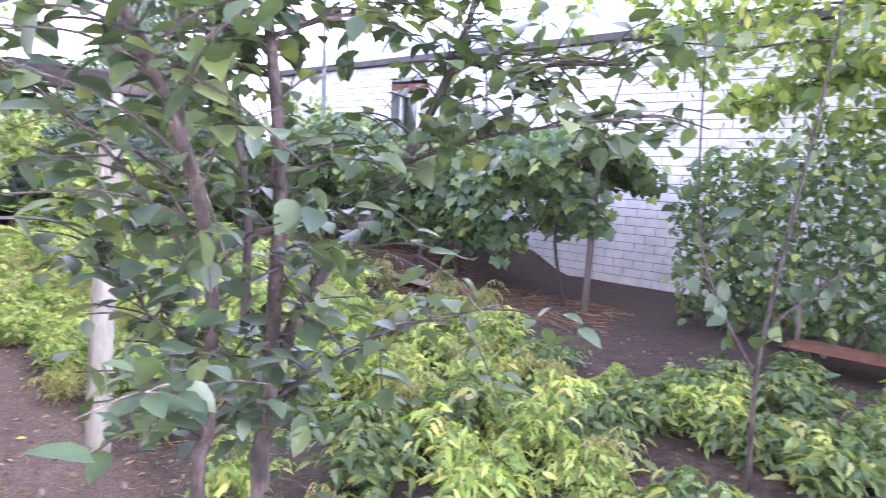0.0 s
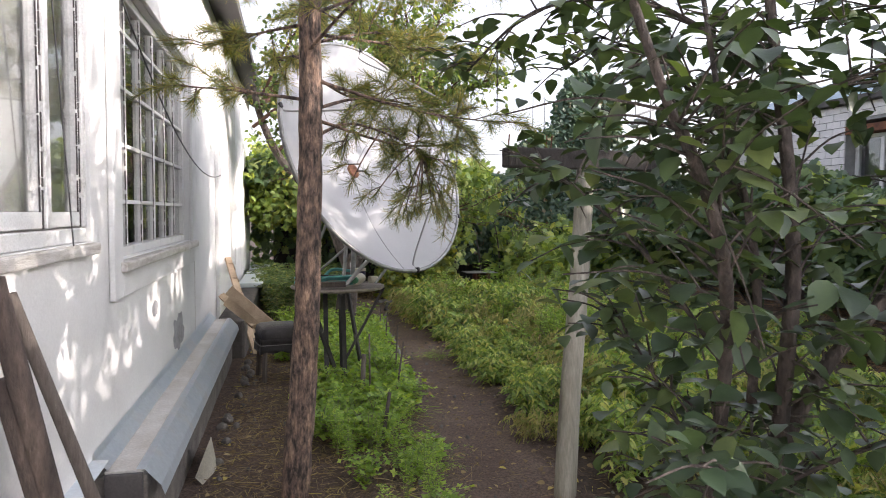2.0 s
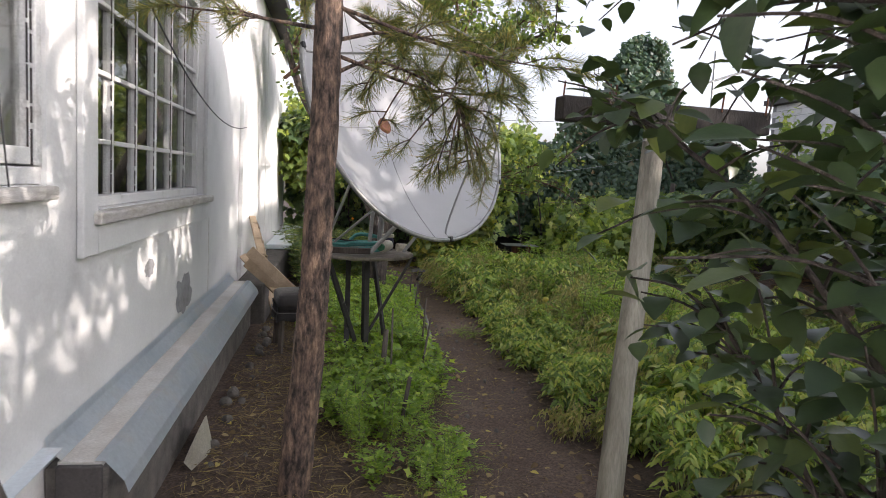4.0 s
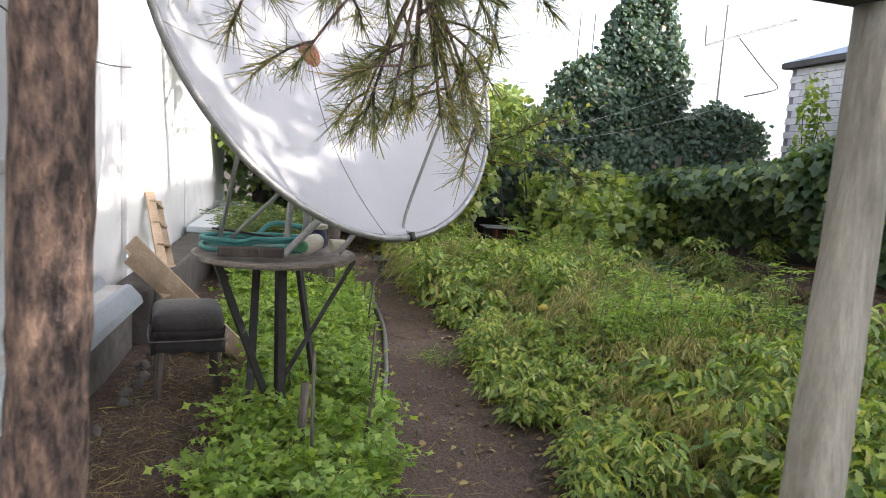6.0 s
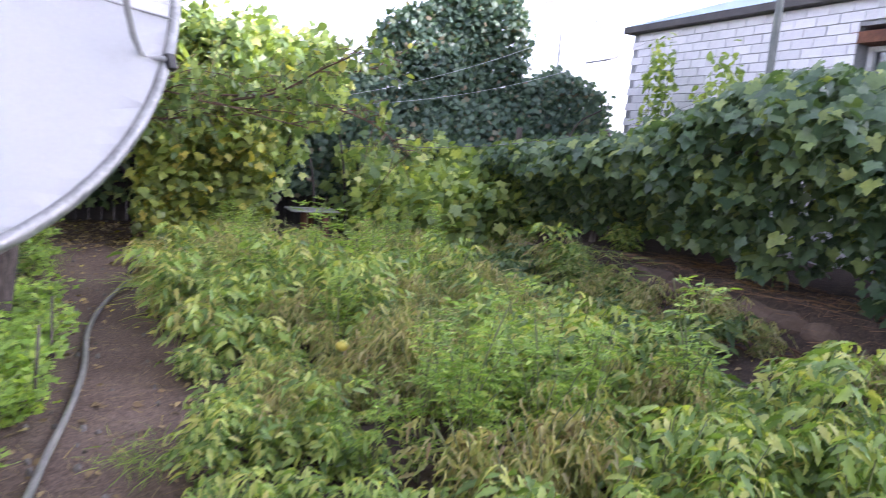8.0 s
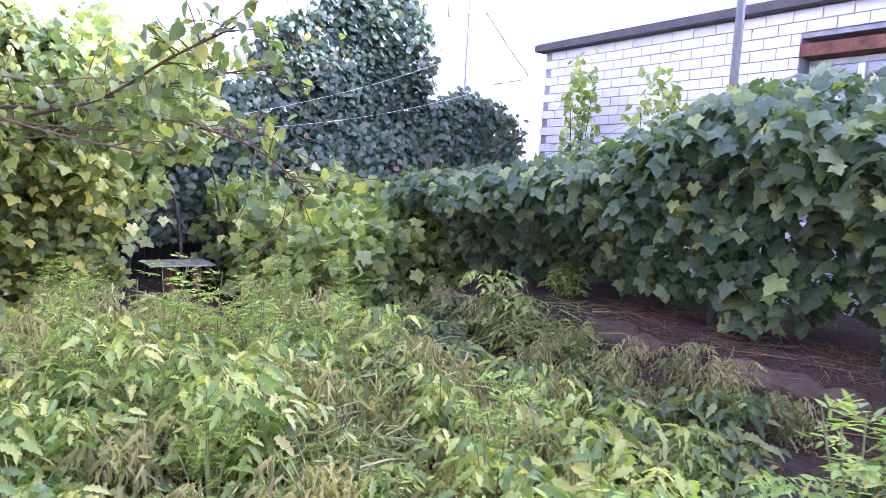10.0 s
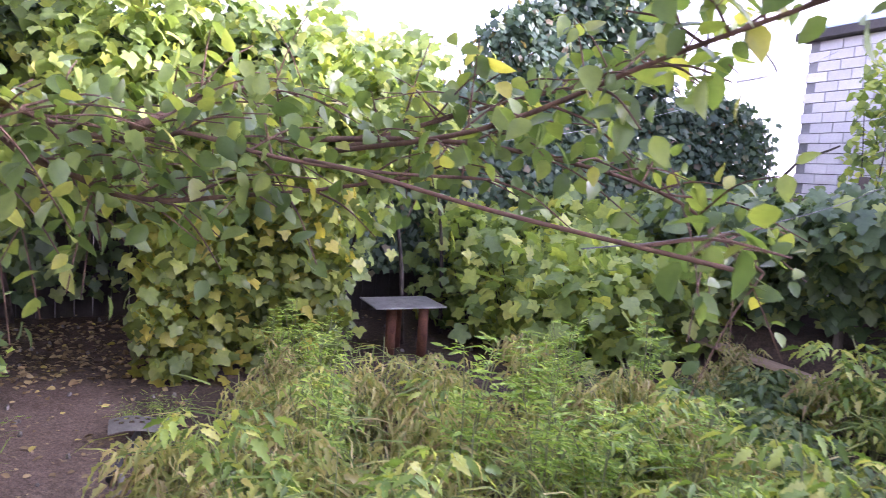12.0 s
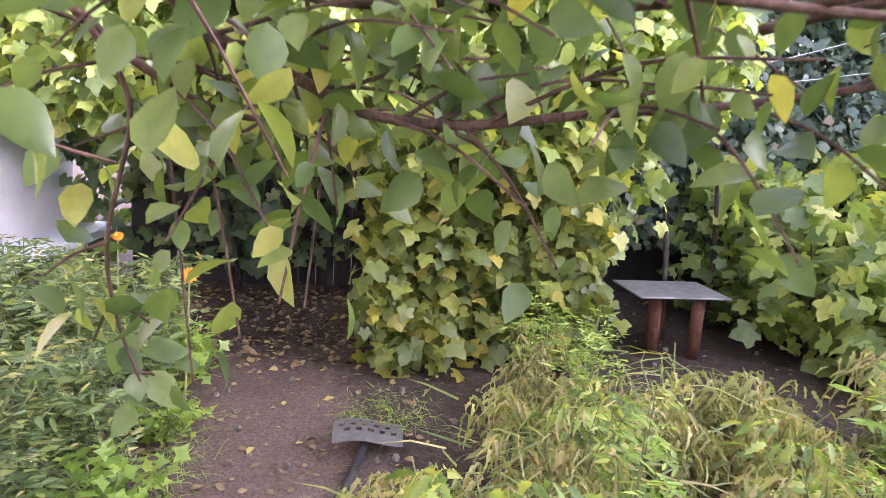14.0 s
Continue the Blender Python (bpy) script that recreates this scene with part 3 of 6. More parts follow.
def window_two():
    w = thing("window_2", "many-paned old window with thin white glazing bars", "window", kind="structure")
    x0, x1, z0, z1 = W2
    yf = WY - 0.06
    f = bmesh.new()
    for a, b, c, d in ((x1 + 0.002, x0 - 0.002, z0 + 0.002, z0 + 0.05), (x1 + 0.002, x0 - 0.002, z1 - 0.05, z1 - 0.002), (x1 + 0.002, x1 + 0.05, z0 + 0.053, z1 - 0.053), (x0 - 0.05, x0 - 0.002, z0 + 0.053, z1 - 0.053)):
        box(a, b, yf - 0.06, yf + 0.02, c, d, 0.006, f)
    part("window_frame", f, M_PAINT, w)
    xs = [x0 - 0.05 - (x0 - x1 - 0.1) * i / 6 for i in range(7)]
    zs = [z0 + 0.05, 1.6, 1.9, 2.2, 2.5, z1 - 0.05]
    for i in range(1, 6):
        t = 0.022 if i == 3 else 0.012
        part("glazing_bar", box(xs[i] - t, xs[i] + t, yf - 0.03, yf + 0.015, z0 + 0.053, z1 - 0.053, 0.003), M_PAINT, w)
        for side in (-1, 1):
            part("putty_gap", chipped(xs[i] + side * (t + 0.003), yf + 0.0125, z0 + 0.06, z1 - 0.06, 0.008), M_EAVE, w, "dark line of perished putty")
    for z in zs[1:-1]:
        part("glazing_bar", box(x1 + 0.053, x0 - 0.053, yf - 0.026, yf + 0.011, z - 0.011, z + 0.011, 0.003), M_PAINT, w)
    for i in range(6):
        for k in range(5):
            p = part("pane", box(xs[i + 1] + 0.012, xs[i] - 0.012, yf - 0.012, yf - 0.009, zs[k] + 0.011, zs[k + 1] - 0.011), M_GLASS, w)
            p.rotation_euler = (0, 0, 0)
            p.visible_shadow = False
    part("window_sill", box(x1 - 0.12, x0 + 0.05, WY - 0.05, WY + 0.06, z0 - 0.055, z0 - 0.003, 0.01), M_SILL, w)


window_one()
window_two()


def plinth_ledge():
    """A sheet-metal drip ledge on a low plinth along the wall."""
    p = thing("plinth_ledge", "low plinth along the wall under a bent zinc sheet", "ledge", kind="structure")
    xa, xb = -3.05, -7.2
    part("plinth", box(xb, xa, WY + 0.002, -0.845, -0.1, 0.425, 0.01), M_STONE, p)
    part("top_slab", box(xb + 0.01, xa - 0.005, WY + 0.045, -0.865, 0.427, 0.447, 0.003), M_DUSTY, p, "dusty pale slab between the metal strips")
    for prof in ([(WY + 0.008, 0.535), (WY + 0.012, 0.5), (WY + 0.06, 0.452)], [(-0.89, 0.452), (-0.855, 0.449), (-0.79, 0.375), (-0.775, 0.33)]):
        bm = bmesh.new()
        n = 24
        rows = []
        for i in range(n + 1):
            x = xa + (xb - xa) * i / n
            j = 0.005 * noise.noise(Vector((x * 5, prof[0][0] * 9, 0)))
            rows.append([bm.verts.new((x, y, z + j)) for y, z in prof])
        for A, B in zip(rows, rows[1:]):
            for k in range(len(prof) - 1):
                bm.faces.new((A[k], B[k], B[k + 1], A[k + 1]))
        bmesh.ops.solidify(bm, geom=bm.faces[:], thickness=0.0025)
        part("metal_strip", bm, M_ZINC, p, "bent galvanised strip, bluish and dented")
    # dark panel painted in place of the shade inside the ledge's open end
    part("hollow_end", box(xa + 0.001, xa + 0.03, WY + 0.05, -0.86, 0.1, 0.44, 0.004), M_EAVE, p)
    part("wall_flashing", beam((-1.2, WY + 0.012, 0.5), (xa, WY + 0.012, 0.5), 0.11, 0.004, 0), M_ZINC, p)
    low = thing("plinth_ledge", "rough concrete plinth at the foot of the house wall", "ledge", kind="structure")
    part("plinth", box(HOUSE_X1 + 0.3, xb - 0.06, WY + 0.05, -0.72, -0.1, 0.42, 0.03), M_STONE, low)
    part("top_slab", box(HOUSE_X1 + 0.2, -10.2, WY + 0.05, -0.66, 0.424, 0.5, 0.015), M_ZINC, low)


plinth_ledge()

# ---- the neighbour's building: white brick, dark eave, pale sheet roof ----
BY, BX0, BX1, BTOP = 8.6, 3.0, -13.08, 3.42


def build_neighbour():
    b = thing("brick_building", "white silicate-brick outbuilding with a pale blue roof", "building", kind="structure")
    win = (-8.35, -9.29, 1.3, 3.07)
    bm = bmesh.new()
    y0 = BY + 0.012
    box(BX1 + 0.01, win[1], y0, BY + 0.4, -0.2, BTOP, bm=bm)
    box(win[0], BX0, y0, BY + 0.4, -0.2, BTOP, bm=bm)
    box(win[1], win[0], y0, BY + 0.4, -0.2, win[2], bm=bm)
    box(win[1], win[0], y0, BY + 0.4, win[3], BTOP, bm=bm)
    box(BX1 + 0.012, BX1 + 0.4, BY + 0.402, BY + 8, -0.2, BTOP, bm=bm)
    box(BX0 - 0.4, BX0, BY + 0.402, BY + 8, -0.2, BTOP, bm=bm)
    box(BX1 + 0.012, BX0, BY + 8.002, BY + 8.3, -0.2, BTOP, bm=bm)
    wall = part("wall", bm, M_MORTAR, b)
    # hipped roof
    bm = bmesh.new()
    e, rise = 0.12, 1.75
    c = [bm.verts.new(p) for p in ((BX1 - 0.08, BY - e, BTOP + 0.06), (BX0 + e, BY - e, BTOP + 0.06), (BX0 + e, BY + 8.5, BTOP + 0.06), (BX1 - 0.08, BY + 8.5, BTOP + 0.06), (BX1 + 4.2, BY + 4.1, BTOP + rise), (BX0 - 4, BY + 4.1, BTOP + rise))]
    for q in ((0, 1, 5, 4), (2, 3, 4, 5), (1, 2, 5), (3, 0, 4)):
        bm.faces.new([c[i] for i in q])
    bmesh.ops.solidify(bm, geom=bm.faces[:], thickness=0.012)
    part("roof", bm, M_ROOF, b, "pale blue painted sheet-metal roof")
    for k in range(26):
        x = BX1 + 4.5 + k * 0.55
        if x < BX0 - 4:
            part("roof_seam", beam((x, BY - e + 0.02, BTOP + 0.075), (x, BY + 4.0, BTOP + rise - 0.01), 0.03, 0.025, 0), M_ROOF, b)
    part("eave_board", box(BX1 - 0.1, BX0 + e, BY - e - 0.02, BY + 0.1, BTOP - 0.05, BTOP + 0.05, 0.006), M_EAVE, b)
    w = thing("window_3", "narrow white-framed window in the brick wall", "window", kind="structure")
    f = bmesh.new()
    yf = BY + 0.2
    for x in (win[1] + 0.04, (win[0] + win[1]) / 2 + 0.05, win[0] - 0.04):
        box(x - 0.035, x + 0.035, yf, yf + 0.07, win[2] + 0.062, win[3] - 0.262, 0.006, f)
    box(win[1] + 0.003, win[0] - 0.003, yf, yf + 0.07, win[2] + 0.002, win[2] + 0.06, 0.006, f)
    box(win[1] + 0.003, win[0] - 0.003, yf, yf + 0.07, win[3] - 0.26, win[3] - 0.2, 0.006, f)
    part("window_frame", f, M_PAINT, w)
    part("pane", box(win[1] + 0.07, win[0] - 0.07, yf + 0.03, yf + 0.034, win[2] + 0.06, win[3] - 0.26), M_GLASS, w)
    part("lintel", box(win[1] - 0.1, win[0] + 0.1, BY - 0.005, BY + 0.3, win[3] - 0.19, win[3] - 0.06, 0.006), M_RUST, w, "rusty steel lintel")
    # dark panel close behind the pane, in place of an unlit room
    part("dark_backing", box(win[1], win[0], BY + 0.402, BY + 0.45, win[2], win[3]), M_ROOM, w)
    return wall, win


NEIGHBOUR_WALL, NEIGHBOUR_WIN = build_neighbour()


# ---- dish aerial on its table of scrap iron ----
def build_dish():
    d = thing("dish_aerial", "big white satellite dish aerial, scuffed, on steel struts", "satellite dish")
    C, nrm, R = Vector((-5.631, 0.491, 2.034)), Vector((0.701, 0.612, 0.366)).normalized(), 1.019
    a = Vector((0, 0, 1)).cross(nrm).normalized()
    b = nrm.cross(a)
    depth = 0.34

    def at(r, ang, off=0.0):
        return C + (a * math.cos(ang) + b * math.sin(ang)) * r * R + nrm * (-depth * (1 - r * r) + off)

    bm = bmesh.new()
    nr, ns = 14, 96
    rings = [[bm.verts.new(at(0.045 + 0.955 * i / nr, 2 * math.pi * k / ns, 0.004 * noise.noise(Vector((i * 0.4, math.cos(2 * math.pi * k / ns) * 2, math.sin(2 * math.pi * k / ns) * 2))))) for k in range(ns)] for i in range(nr + 1)]
    for A, B in zip(rings, rings[1:]):
        for k in range(ns):
            bm.faces.new((A[k], A[(k + 1) % ns], B[(k + 1) % ns], B[k]))
    bmesh.ops.solidify(bm, geom=bm.faces[:], thickness=0.006)
    part("reflector", bm, M_DISH, d, "white painted reflector with joined petals", smooth=True)
    part("rim", tube([at(1.0, 2 * math.pi * k / 96, -0.012) for k in range(96)], 0.016, 8, closed=True), M_STEEL, d, smooth=True)
    down = -math.pi / 2
    for k in range(5):
        ang = down - 0.12 + k * 2 * math.pi / 5
        part("petal_seam", tube([at(0.06 + 0.93 * i / 12, ang, 0.0015) for i in range(13)], 0.003, 6), M_SEAM, d)
        part("back_rib", tube([at(0.08 + 0.9 * i / 12, ang, -0.022) for i in range(13)], 0.014, 6), M_STEEL, d)
    hub = lathe([(0.05, -0.06), (0.07, -0.05), (0.07, 0.0), (0.045, 0.012)], 20)
    hub.transform(Matrix.Translation(at(0, 0)) @ nrm.to_track_quat("Z", "Y").to_matrix().to_4x4())
    part("hub", hub, M_RUST, d, "rusty hub in the reflector's middle")
    focus = C + nrm * 0.85
    for k, ang in enumerate((down + 0.04, down + 1.0, down + 3.0, down + 4.4)):
        strut = part("feed_strut", tube(spline([at(0.995, ang, 0.01), at(0.9, ang, 0.06), (at(0.9, ang, 0.06) + focus) / 2 + nrm * 0.02, focus], 5), 0.0075, 8), M_SEAM, d, smooth=True)
        clip = box(-0.013, 0.013, -0.02, 0.02, -0.015, 0.015, 0.004)
        clip.transform(Matrix.Translation(at(1.0, ang, 0.0)) @ nrm.to_track_quat("Z", "Y").to_matrix().to_4x4())
        part("rim_clip", clip, M_BLACK_IRON, strut)
    feed = lathe([(0.02, -0.06), (0.045, -0.05), (0.05, 0.05), (0.03, 0.08)], 16)
    feed.transform(Matrix.Translation(focus) @ nrm.to_track_quat("Z", "Y").to_matrix().to_4x4())
    part("feed_horn", feed, M_STEEL, d)
    # legs of the mount, standing on the iron table
    tz = 0.945
    for p, q, r in (((-5.62, 0.2, tz), at(0.62, down + 0.25, -0.03), 0.022), ((-5.72, 0.46, tz), at(0.72, down + 0.5, -0.03), 0.016), ((-6.0, -0.14, tz), at(0.78, down - 0.9, -0.03), 0.013), ((-6.02, -0.1, tz), at(0.7, down - 0.45, -0.03), 0.012), ((-6.1, 0.3, tz), at(0.1, 0, -0.06), 0.03), ((-5.86, 0.2, tz), at(0.12, 1, -0.05), 0.02)):
        part("mount_leg", tube([p, q], r * 0.8, 10), M_SEAM, d)
    return d


def build_iron_table():
    c = Vector((-5.85, 0.15, 0))
    t = thing("iron_table", "round scrap-iron table with black painted legs", "table", Matrix.Translation(c))
    top = lathe([(0.02, 0.892), (0.37, 0.892), (0.392, 0.897), (0.402, 0.908), (0.4, 0.92), (0.386, 0.924), (0.372, 0.914), (0.02, 0.905)], 48)
    part("tabletop", top, surface("worn_tabletop", [(0.3, (0.12, 0.09, 0.07)), (0.55, (0.3, 0.26, 0.22)), (0.8, (0.5, 0.47, 0.43))], 9, 0.7, bump=0.3), t, "battered round top with a raised pale rim", smooth=False)
    for a, b, w in (((0.13, -0.27, 0.894), (0.02, 0.03, 0.02), 0.045), ((0.02, 0.03, 0.894), (0.05, 0.05, 0.0), 0.05), ((0.0, 0.4, 0.894), (0.04, 0.02, 0.2), 0.026), ((-0.2, -0.1, 0.894), (0.19, -0.1, 0.0), 0.04), ((-0.3, 0.1, 0.894), (-0.2, 0.25, 0.0), 0.035)):
        part("leg", beam(a, b, w, w * 0.8, 0.004), M_BLACK_IRON, t)
    return t


build_dish()
build_iron_table()


def build_stool():
    s = thing("stool", "low stool covered in tied black vinyl with wooden legs", "stool", pose(-6.42, -0.36, 0, 0, 0, 12))
    seat = box(-0.19, 0.19, -0.19, 0.19, 0.36, 0.5, 0.045)
    bmesh.ops.subdivide_edges(seat, edges=seat.edges[:], cuts=2, use_grid_fill=True)
    for v in seat.verts:
        v.co.z += 0.02 * (1 - (v.co.x / 0.19) ** 2) * (1 - (v.co.y / 0.19) ** 2) if v.co.z > 0.45 else 0
        v.co += Vector((1, 1, 0)) * 0.006 * noise.noise(v.co * 14)
    part("seat", seat, M_VINYL, s, "padded black vinyl seat, worn brown on top", smooth=True)
    skirt = bmesh.new()
    n = 72
    rows = []
    for z, o in ((0.4, 0.004), (0.36, -0.004), (0.345, -0.008), (0.32, 0.004), (0.27, 0.008)):
        row = []
        for k in range(n):
            a = 2 * math.pi * k / n
            r = 0.2 / max(abs(math.cos(a)), abs(math.sin(a))) ** 0.85
            w = 0.012 * noise.noise(Vector((math.cos(a) * 5, math.sin(a) * 5, z * 6)))
            zz = z - (0.05 * noise.noise(Vector((math.cos(a) * 2.2, math.sin(a) * 2.2, 4))) if z < 0.3 else 0)
            row.append(skirt.verts.new(((r + o + w) * math.cos(a), (r + o + w) * math.sin(a), zz)))
        rows.append(row)
    for A, B in zip(rows, rows[1:]):
        for k in range(n):
            skirt.faces.new((A[k], A[(k + 1) % n], B[(k + 1) % n], B[k]))
    bmesh.ops.solidify(skirt, geom=skirt.faces[:], thickness=0.003)
    cover = part("cover", skirt, M_VINYL, s, smooth=True)
    part("tie", tube([(0.213 / max(abs(math.cos(a)), abs(math.sin(a))) ** 0.85 * math.cos(a), 0.213 / max(abs(math.cos(a)), abs(math.sin(a))) ** 0.85 * math.sin(a), 0.345) for a in [2 * math.pi * k / 48 for k in range(48)]], 0.004, 6, closed=True), M_HOSE_GREY, cover, "thin grey string")
    for x in (-0.15, 0.15):
        for y in (-0.15, 0.15):
            part("leg", beam((x, y, 0.37), (x * 1.08, y * 1.08, -0.01), 0.035, 0.035, 0.004), M_WOOD_GREY, s)


build_stool()


def pole_thing(name, label, cat, pts, radii, mat_, sides=12, wobble=0.06, group=""):
    return tagged(part(name, tube(pts, radii, sides, wobble=wobble), mat_, smooth=True), label, cat, group)


# ---- clothes-line post with its cross beam ----
def build_post():
    p = thing("line_post", "silvery round wooden post with a dark cross beam", "post")
    part("post", tube(spline([(-3.42, 1.23, -0.08), (-3.47, 1.28, 0.6), (-3.54, 1.35, 1.2), (-3.6, 1.4, 1.82)], 5), taper(0.062, 0.05, 16), 16, wobble=0.08), M_POST, p, smooth=True)
    bar = part("cross_beam", beam((-3.54, 0.9, 1.86), (-3.66, 2.0, 1.865), 0.1, 0.11, 0.01), M_WOOD_DARK, p, "dark weathered beam")
    for y in (0.93, 1.15, 1.18, 1.72, 1.95):
        part("nail", tube([(-3.58, y, 1.9), (-3.58, y + 0.006, 1.99)], 0.0045, 6), M_RUST, bar)


build_post()
pole_thing("wooden_pole", "dark round pole leaning against the house wall", "pole", [(-2.18, -0.78, -0.03), (-2.02, -1.01, 1.37)], [0.034, 0.03], M_LOG, group="poles at the wall")
pole_thing("wooden_pole", "thin grey pole leaning against the house wall", "pole", [(-2.48, -0.7, -0.03), (-2.18, -1.03, 1.31)], [0.023, 0.019], M_WOOD_GREY, group="poles at the wall")
pole_thing("wooden_pole", "short dark pole leaning against the house wall", "pole", [(-2.15, -0.78, -0.03), (-2.06, -1.01, 1.09)], [0.03, 0.028], M_LOG, group="poles at the wall")


def build_bench():
    b = thing("metal_bench", "small bench of sheet steel on rusty pipe legs", "bench")
    bm = box(-12.56, -12.1, 2.98, 3.58, 0.418, 0.43, 0.003)
    for v in bm.verts:
        v.co.z += 0.02 * abs(v.co.y - 3.25) - 0.006
    part("seat", bm, M_STEEL, b, "thin grey sheet-steel top")
    for x, y in ((-12.2, 3.42), (-12.28, 3.17), (-12.5, 3.3)):
        part("leg", tube([(x, y, -0.02), (x, y, 0.414)], 0.042, 14), M_RUST, b, smooth=True)


build_bench()


# ---- trees ----
def leafy(twigs, per, spread):
    """Points for leaves along the twigs."""
    out = []
    for tw in twigs:
        for k in range(per):
            t = RNG.uniform(0.15, 1.0) * (len(tw) - 1)
            i = min(int(t), len(tw) - 2)
            out.append(tw[i] + (tw[i + 1] - tw[i]) * (t - i))
    return np.array([tuple(p) for p in out])


def twigs_from(limb, count, length, start=0.25, flat=0.5, up=0.15):
    res = []
    for k in range(count):
        t = (start + (1 - start) * (k + random.random()) / count) * (len(limb) - 1)
        i = min(int(t), len(limb) - 2)
        p = limb[i] + (limb[i + 1] - limb[i]) * (t - i)
        d = Vector((random.gauss(0, 1), random.gauss(0, 1), random.gauss(0, flat) + up)).normalized()
        d = (d + (limb[i + 1] - limb[i]).normalized() * 0.6).normalized()
        L = length * random.uniform(0.5, 1.1)
        res.append(spline([p, p + d * L * 0.5 + Vector((0, 0, 0.03 * L)), p + d * L + Vector((0, 0, -0.12 * L))], 4))
    return res


def build_tree(name, label, category, limbs, bark, leaf, template, size, twig_n, twig_len, per, spread=0.05, hang=0.6, up=0.15, start=0.25, old_bark=None, old=1, clear=None, wild=0.85):
    """limbs: lists of points with a radius at both ends; twigs and leaves grow along them."""
    t = thing(name, label, category)
    tw = []
    for j, (pts, r0, r1, leaves, *own) in enumerate(limbs):
        s = spline(pts, 6)
        part("trunk" if j == 0 else "limb", tube(s, taper(r0, r1, len(s)), 12, wobble=0.12), old_bark if old_bark and j < old else bark, t, smooth=True)
        if leaves:
            tw += twigs_from(s, int(twig_n * leaves), own[0] if own else twig_len, start if j == 0 else 0.12, 0.5, up)
    if clear:
        a, b = clear
        tw = [w for w in tw if not any(all(a[i] < q[i] < b[i] for i in range(3)) for q in w)]
    bm = bmesh.new()
    for w in tw:
        tube(w, taper(0.0038, 0.0018, len(w)), 5, bm)
    part("twig_work", bm, bark, t)["kind"] = "stuff"
    crown("leaves", template, leafy(tw, per, spread), size, leaf, t, spread, hang=hang, wild=wild)["kind"] = "stuff"
    return t


# young broad-leaved tree, several stems from one foot
build_tree("young_tree", "young broad-leaved tree with several thin dark stems", "tree", [
    ([(-1.57, 0.8200000000000001, -0.05), (-1.55, 0.8, 0.67), (-1.55, 0.83, 0.82), (-1.46, 0.79, 1.19), (-1.32, 0.68, 1.43), (-1.28, 0.61, 1.58), (-1.29, 0.55, 1.72), (-1.32, 0.5, 1.86), (-1.5, 0.2, 2.9)], 0.021, 0.009, 1.1),
    ([(-1.53, 0.98, -0.05), (-1.51, 0.96, 0.65), (-1.51, 0.98, 0.81), (-1.49, 0.98, 1.07), (-1.48, 0.99, 1.42), (-1.53, 1.0, 1.72), (-1.62, 1.02, 2.04), (-1.93, 1.09, 3.4)], 0.028, 0.012, 1.2),
    ([(-1.54, 1.02, 0.94), (-1.52, 1.13, 1.15), (-1.51, 1.26, 1.29), (-1.49, 1.43, 1.51), (-1.44, 1.53, 1.72), (-1.41, 1.59, 1.89), (-1.41, 1.67, 2.1), (-1.41, 2.01, 3.2)], 0.021, 0.009, 1.1),
    ([(-1.53, 0.92, 1.07), (-1.52, 0.92, 1.34), (-1.54, 0.9, 1.56), (-1.6, 0.87, 1.79), (-1.71, 0.89, 2.04), (-2.05, 0.95, 3.0)], 0.013, 0.006, 0.8),
    ([(-1.43, 1.59, 1.84), (-1.29, 1.7, 1.82), (-1.12, 1.75, 1.83), (-0.93, 1.79, 1.82)], 0.01, 0.004, 0.6),
    ([(-1.55, 1.02, 1.83), (-1.55, 1.17, 1.9), (-1.51, 1.35, 1.96), (-1.46, 1.51, 2.06)], 0.009, 0.004, 0.6),
    ([(-1.58, 1.01, 1.9), (-1.95, 0.85, 2.2), (-2.35, 0.62, 2.28), (-2.75, 0.45, 2.12)], 0.009, 0.004, 0.55, 0.3),
    ([(-1.6, 0.87, 1.79), (-2.0, 0.9, 2.05), (-2.45, 0.95, 2.2), (-2.9, 0.95, 2.2)], 0.008, 0.004, 0.55, 0.3),
    ([(-1.4, 1.65, 2.05), (-1.9, 1.7, 2.25), (-2.5, 1.7, 2.3)], 0.008, 0.004, 0.5, 0.3),
    ([(-1.51, 0.96, 0.5), (-1.75, 1.1, 0.75), (-2.0, 1.3, 0.95)], 0.007, 0.003, 0.25, 0.28),
    ([(-1.55, 0.83, 0.82), (-1.32, 0.64, 1.0), (-1.1, 0.55, 1.08)], 0.007, 0.003, 0.3, 0.25),
    ([(-1.51, 0.98, 0.85), (-1.3, 1.2, 1.05), (-1.05, 1.4, 1.15)], 0.007, 0.003, 0.25, 0.28),
    ([(-1.46, 0.79, 1.19), (-1.7, 0.7, 1.45), (-2.0, 0.62, 1.64), (-2.3, 0.6, 1.72)], 0.007, 0.003, 0.55, 0.26),
    ([(-1.55, 0.83, 0.82), (-1.64, 0.72, 1.1), (-1.8, 0.66, 1.28)], 0.006, 0.003, 0.4, 0.24),
    ([(-1.53, 1.0, 1.72), (-1.85, 0.95, 1.78), (-2.3, 1.0, 1.86)], 0.007, 0.003, 0.25, 0.26),
    ([(-1.49, 1.43, 1.51), (-1.2, 1.5, 1.6), (-0.8, 1.62, 1.66)], 0.007, 0.003, 0.4, 0.25),
], M_BARK, L_BROAD, T_OVATE, 0.08, 46, 0.36, 6, 0.025, 0.15, up=0.1, start=0.2, wild=0.32)


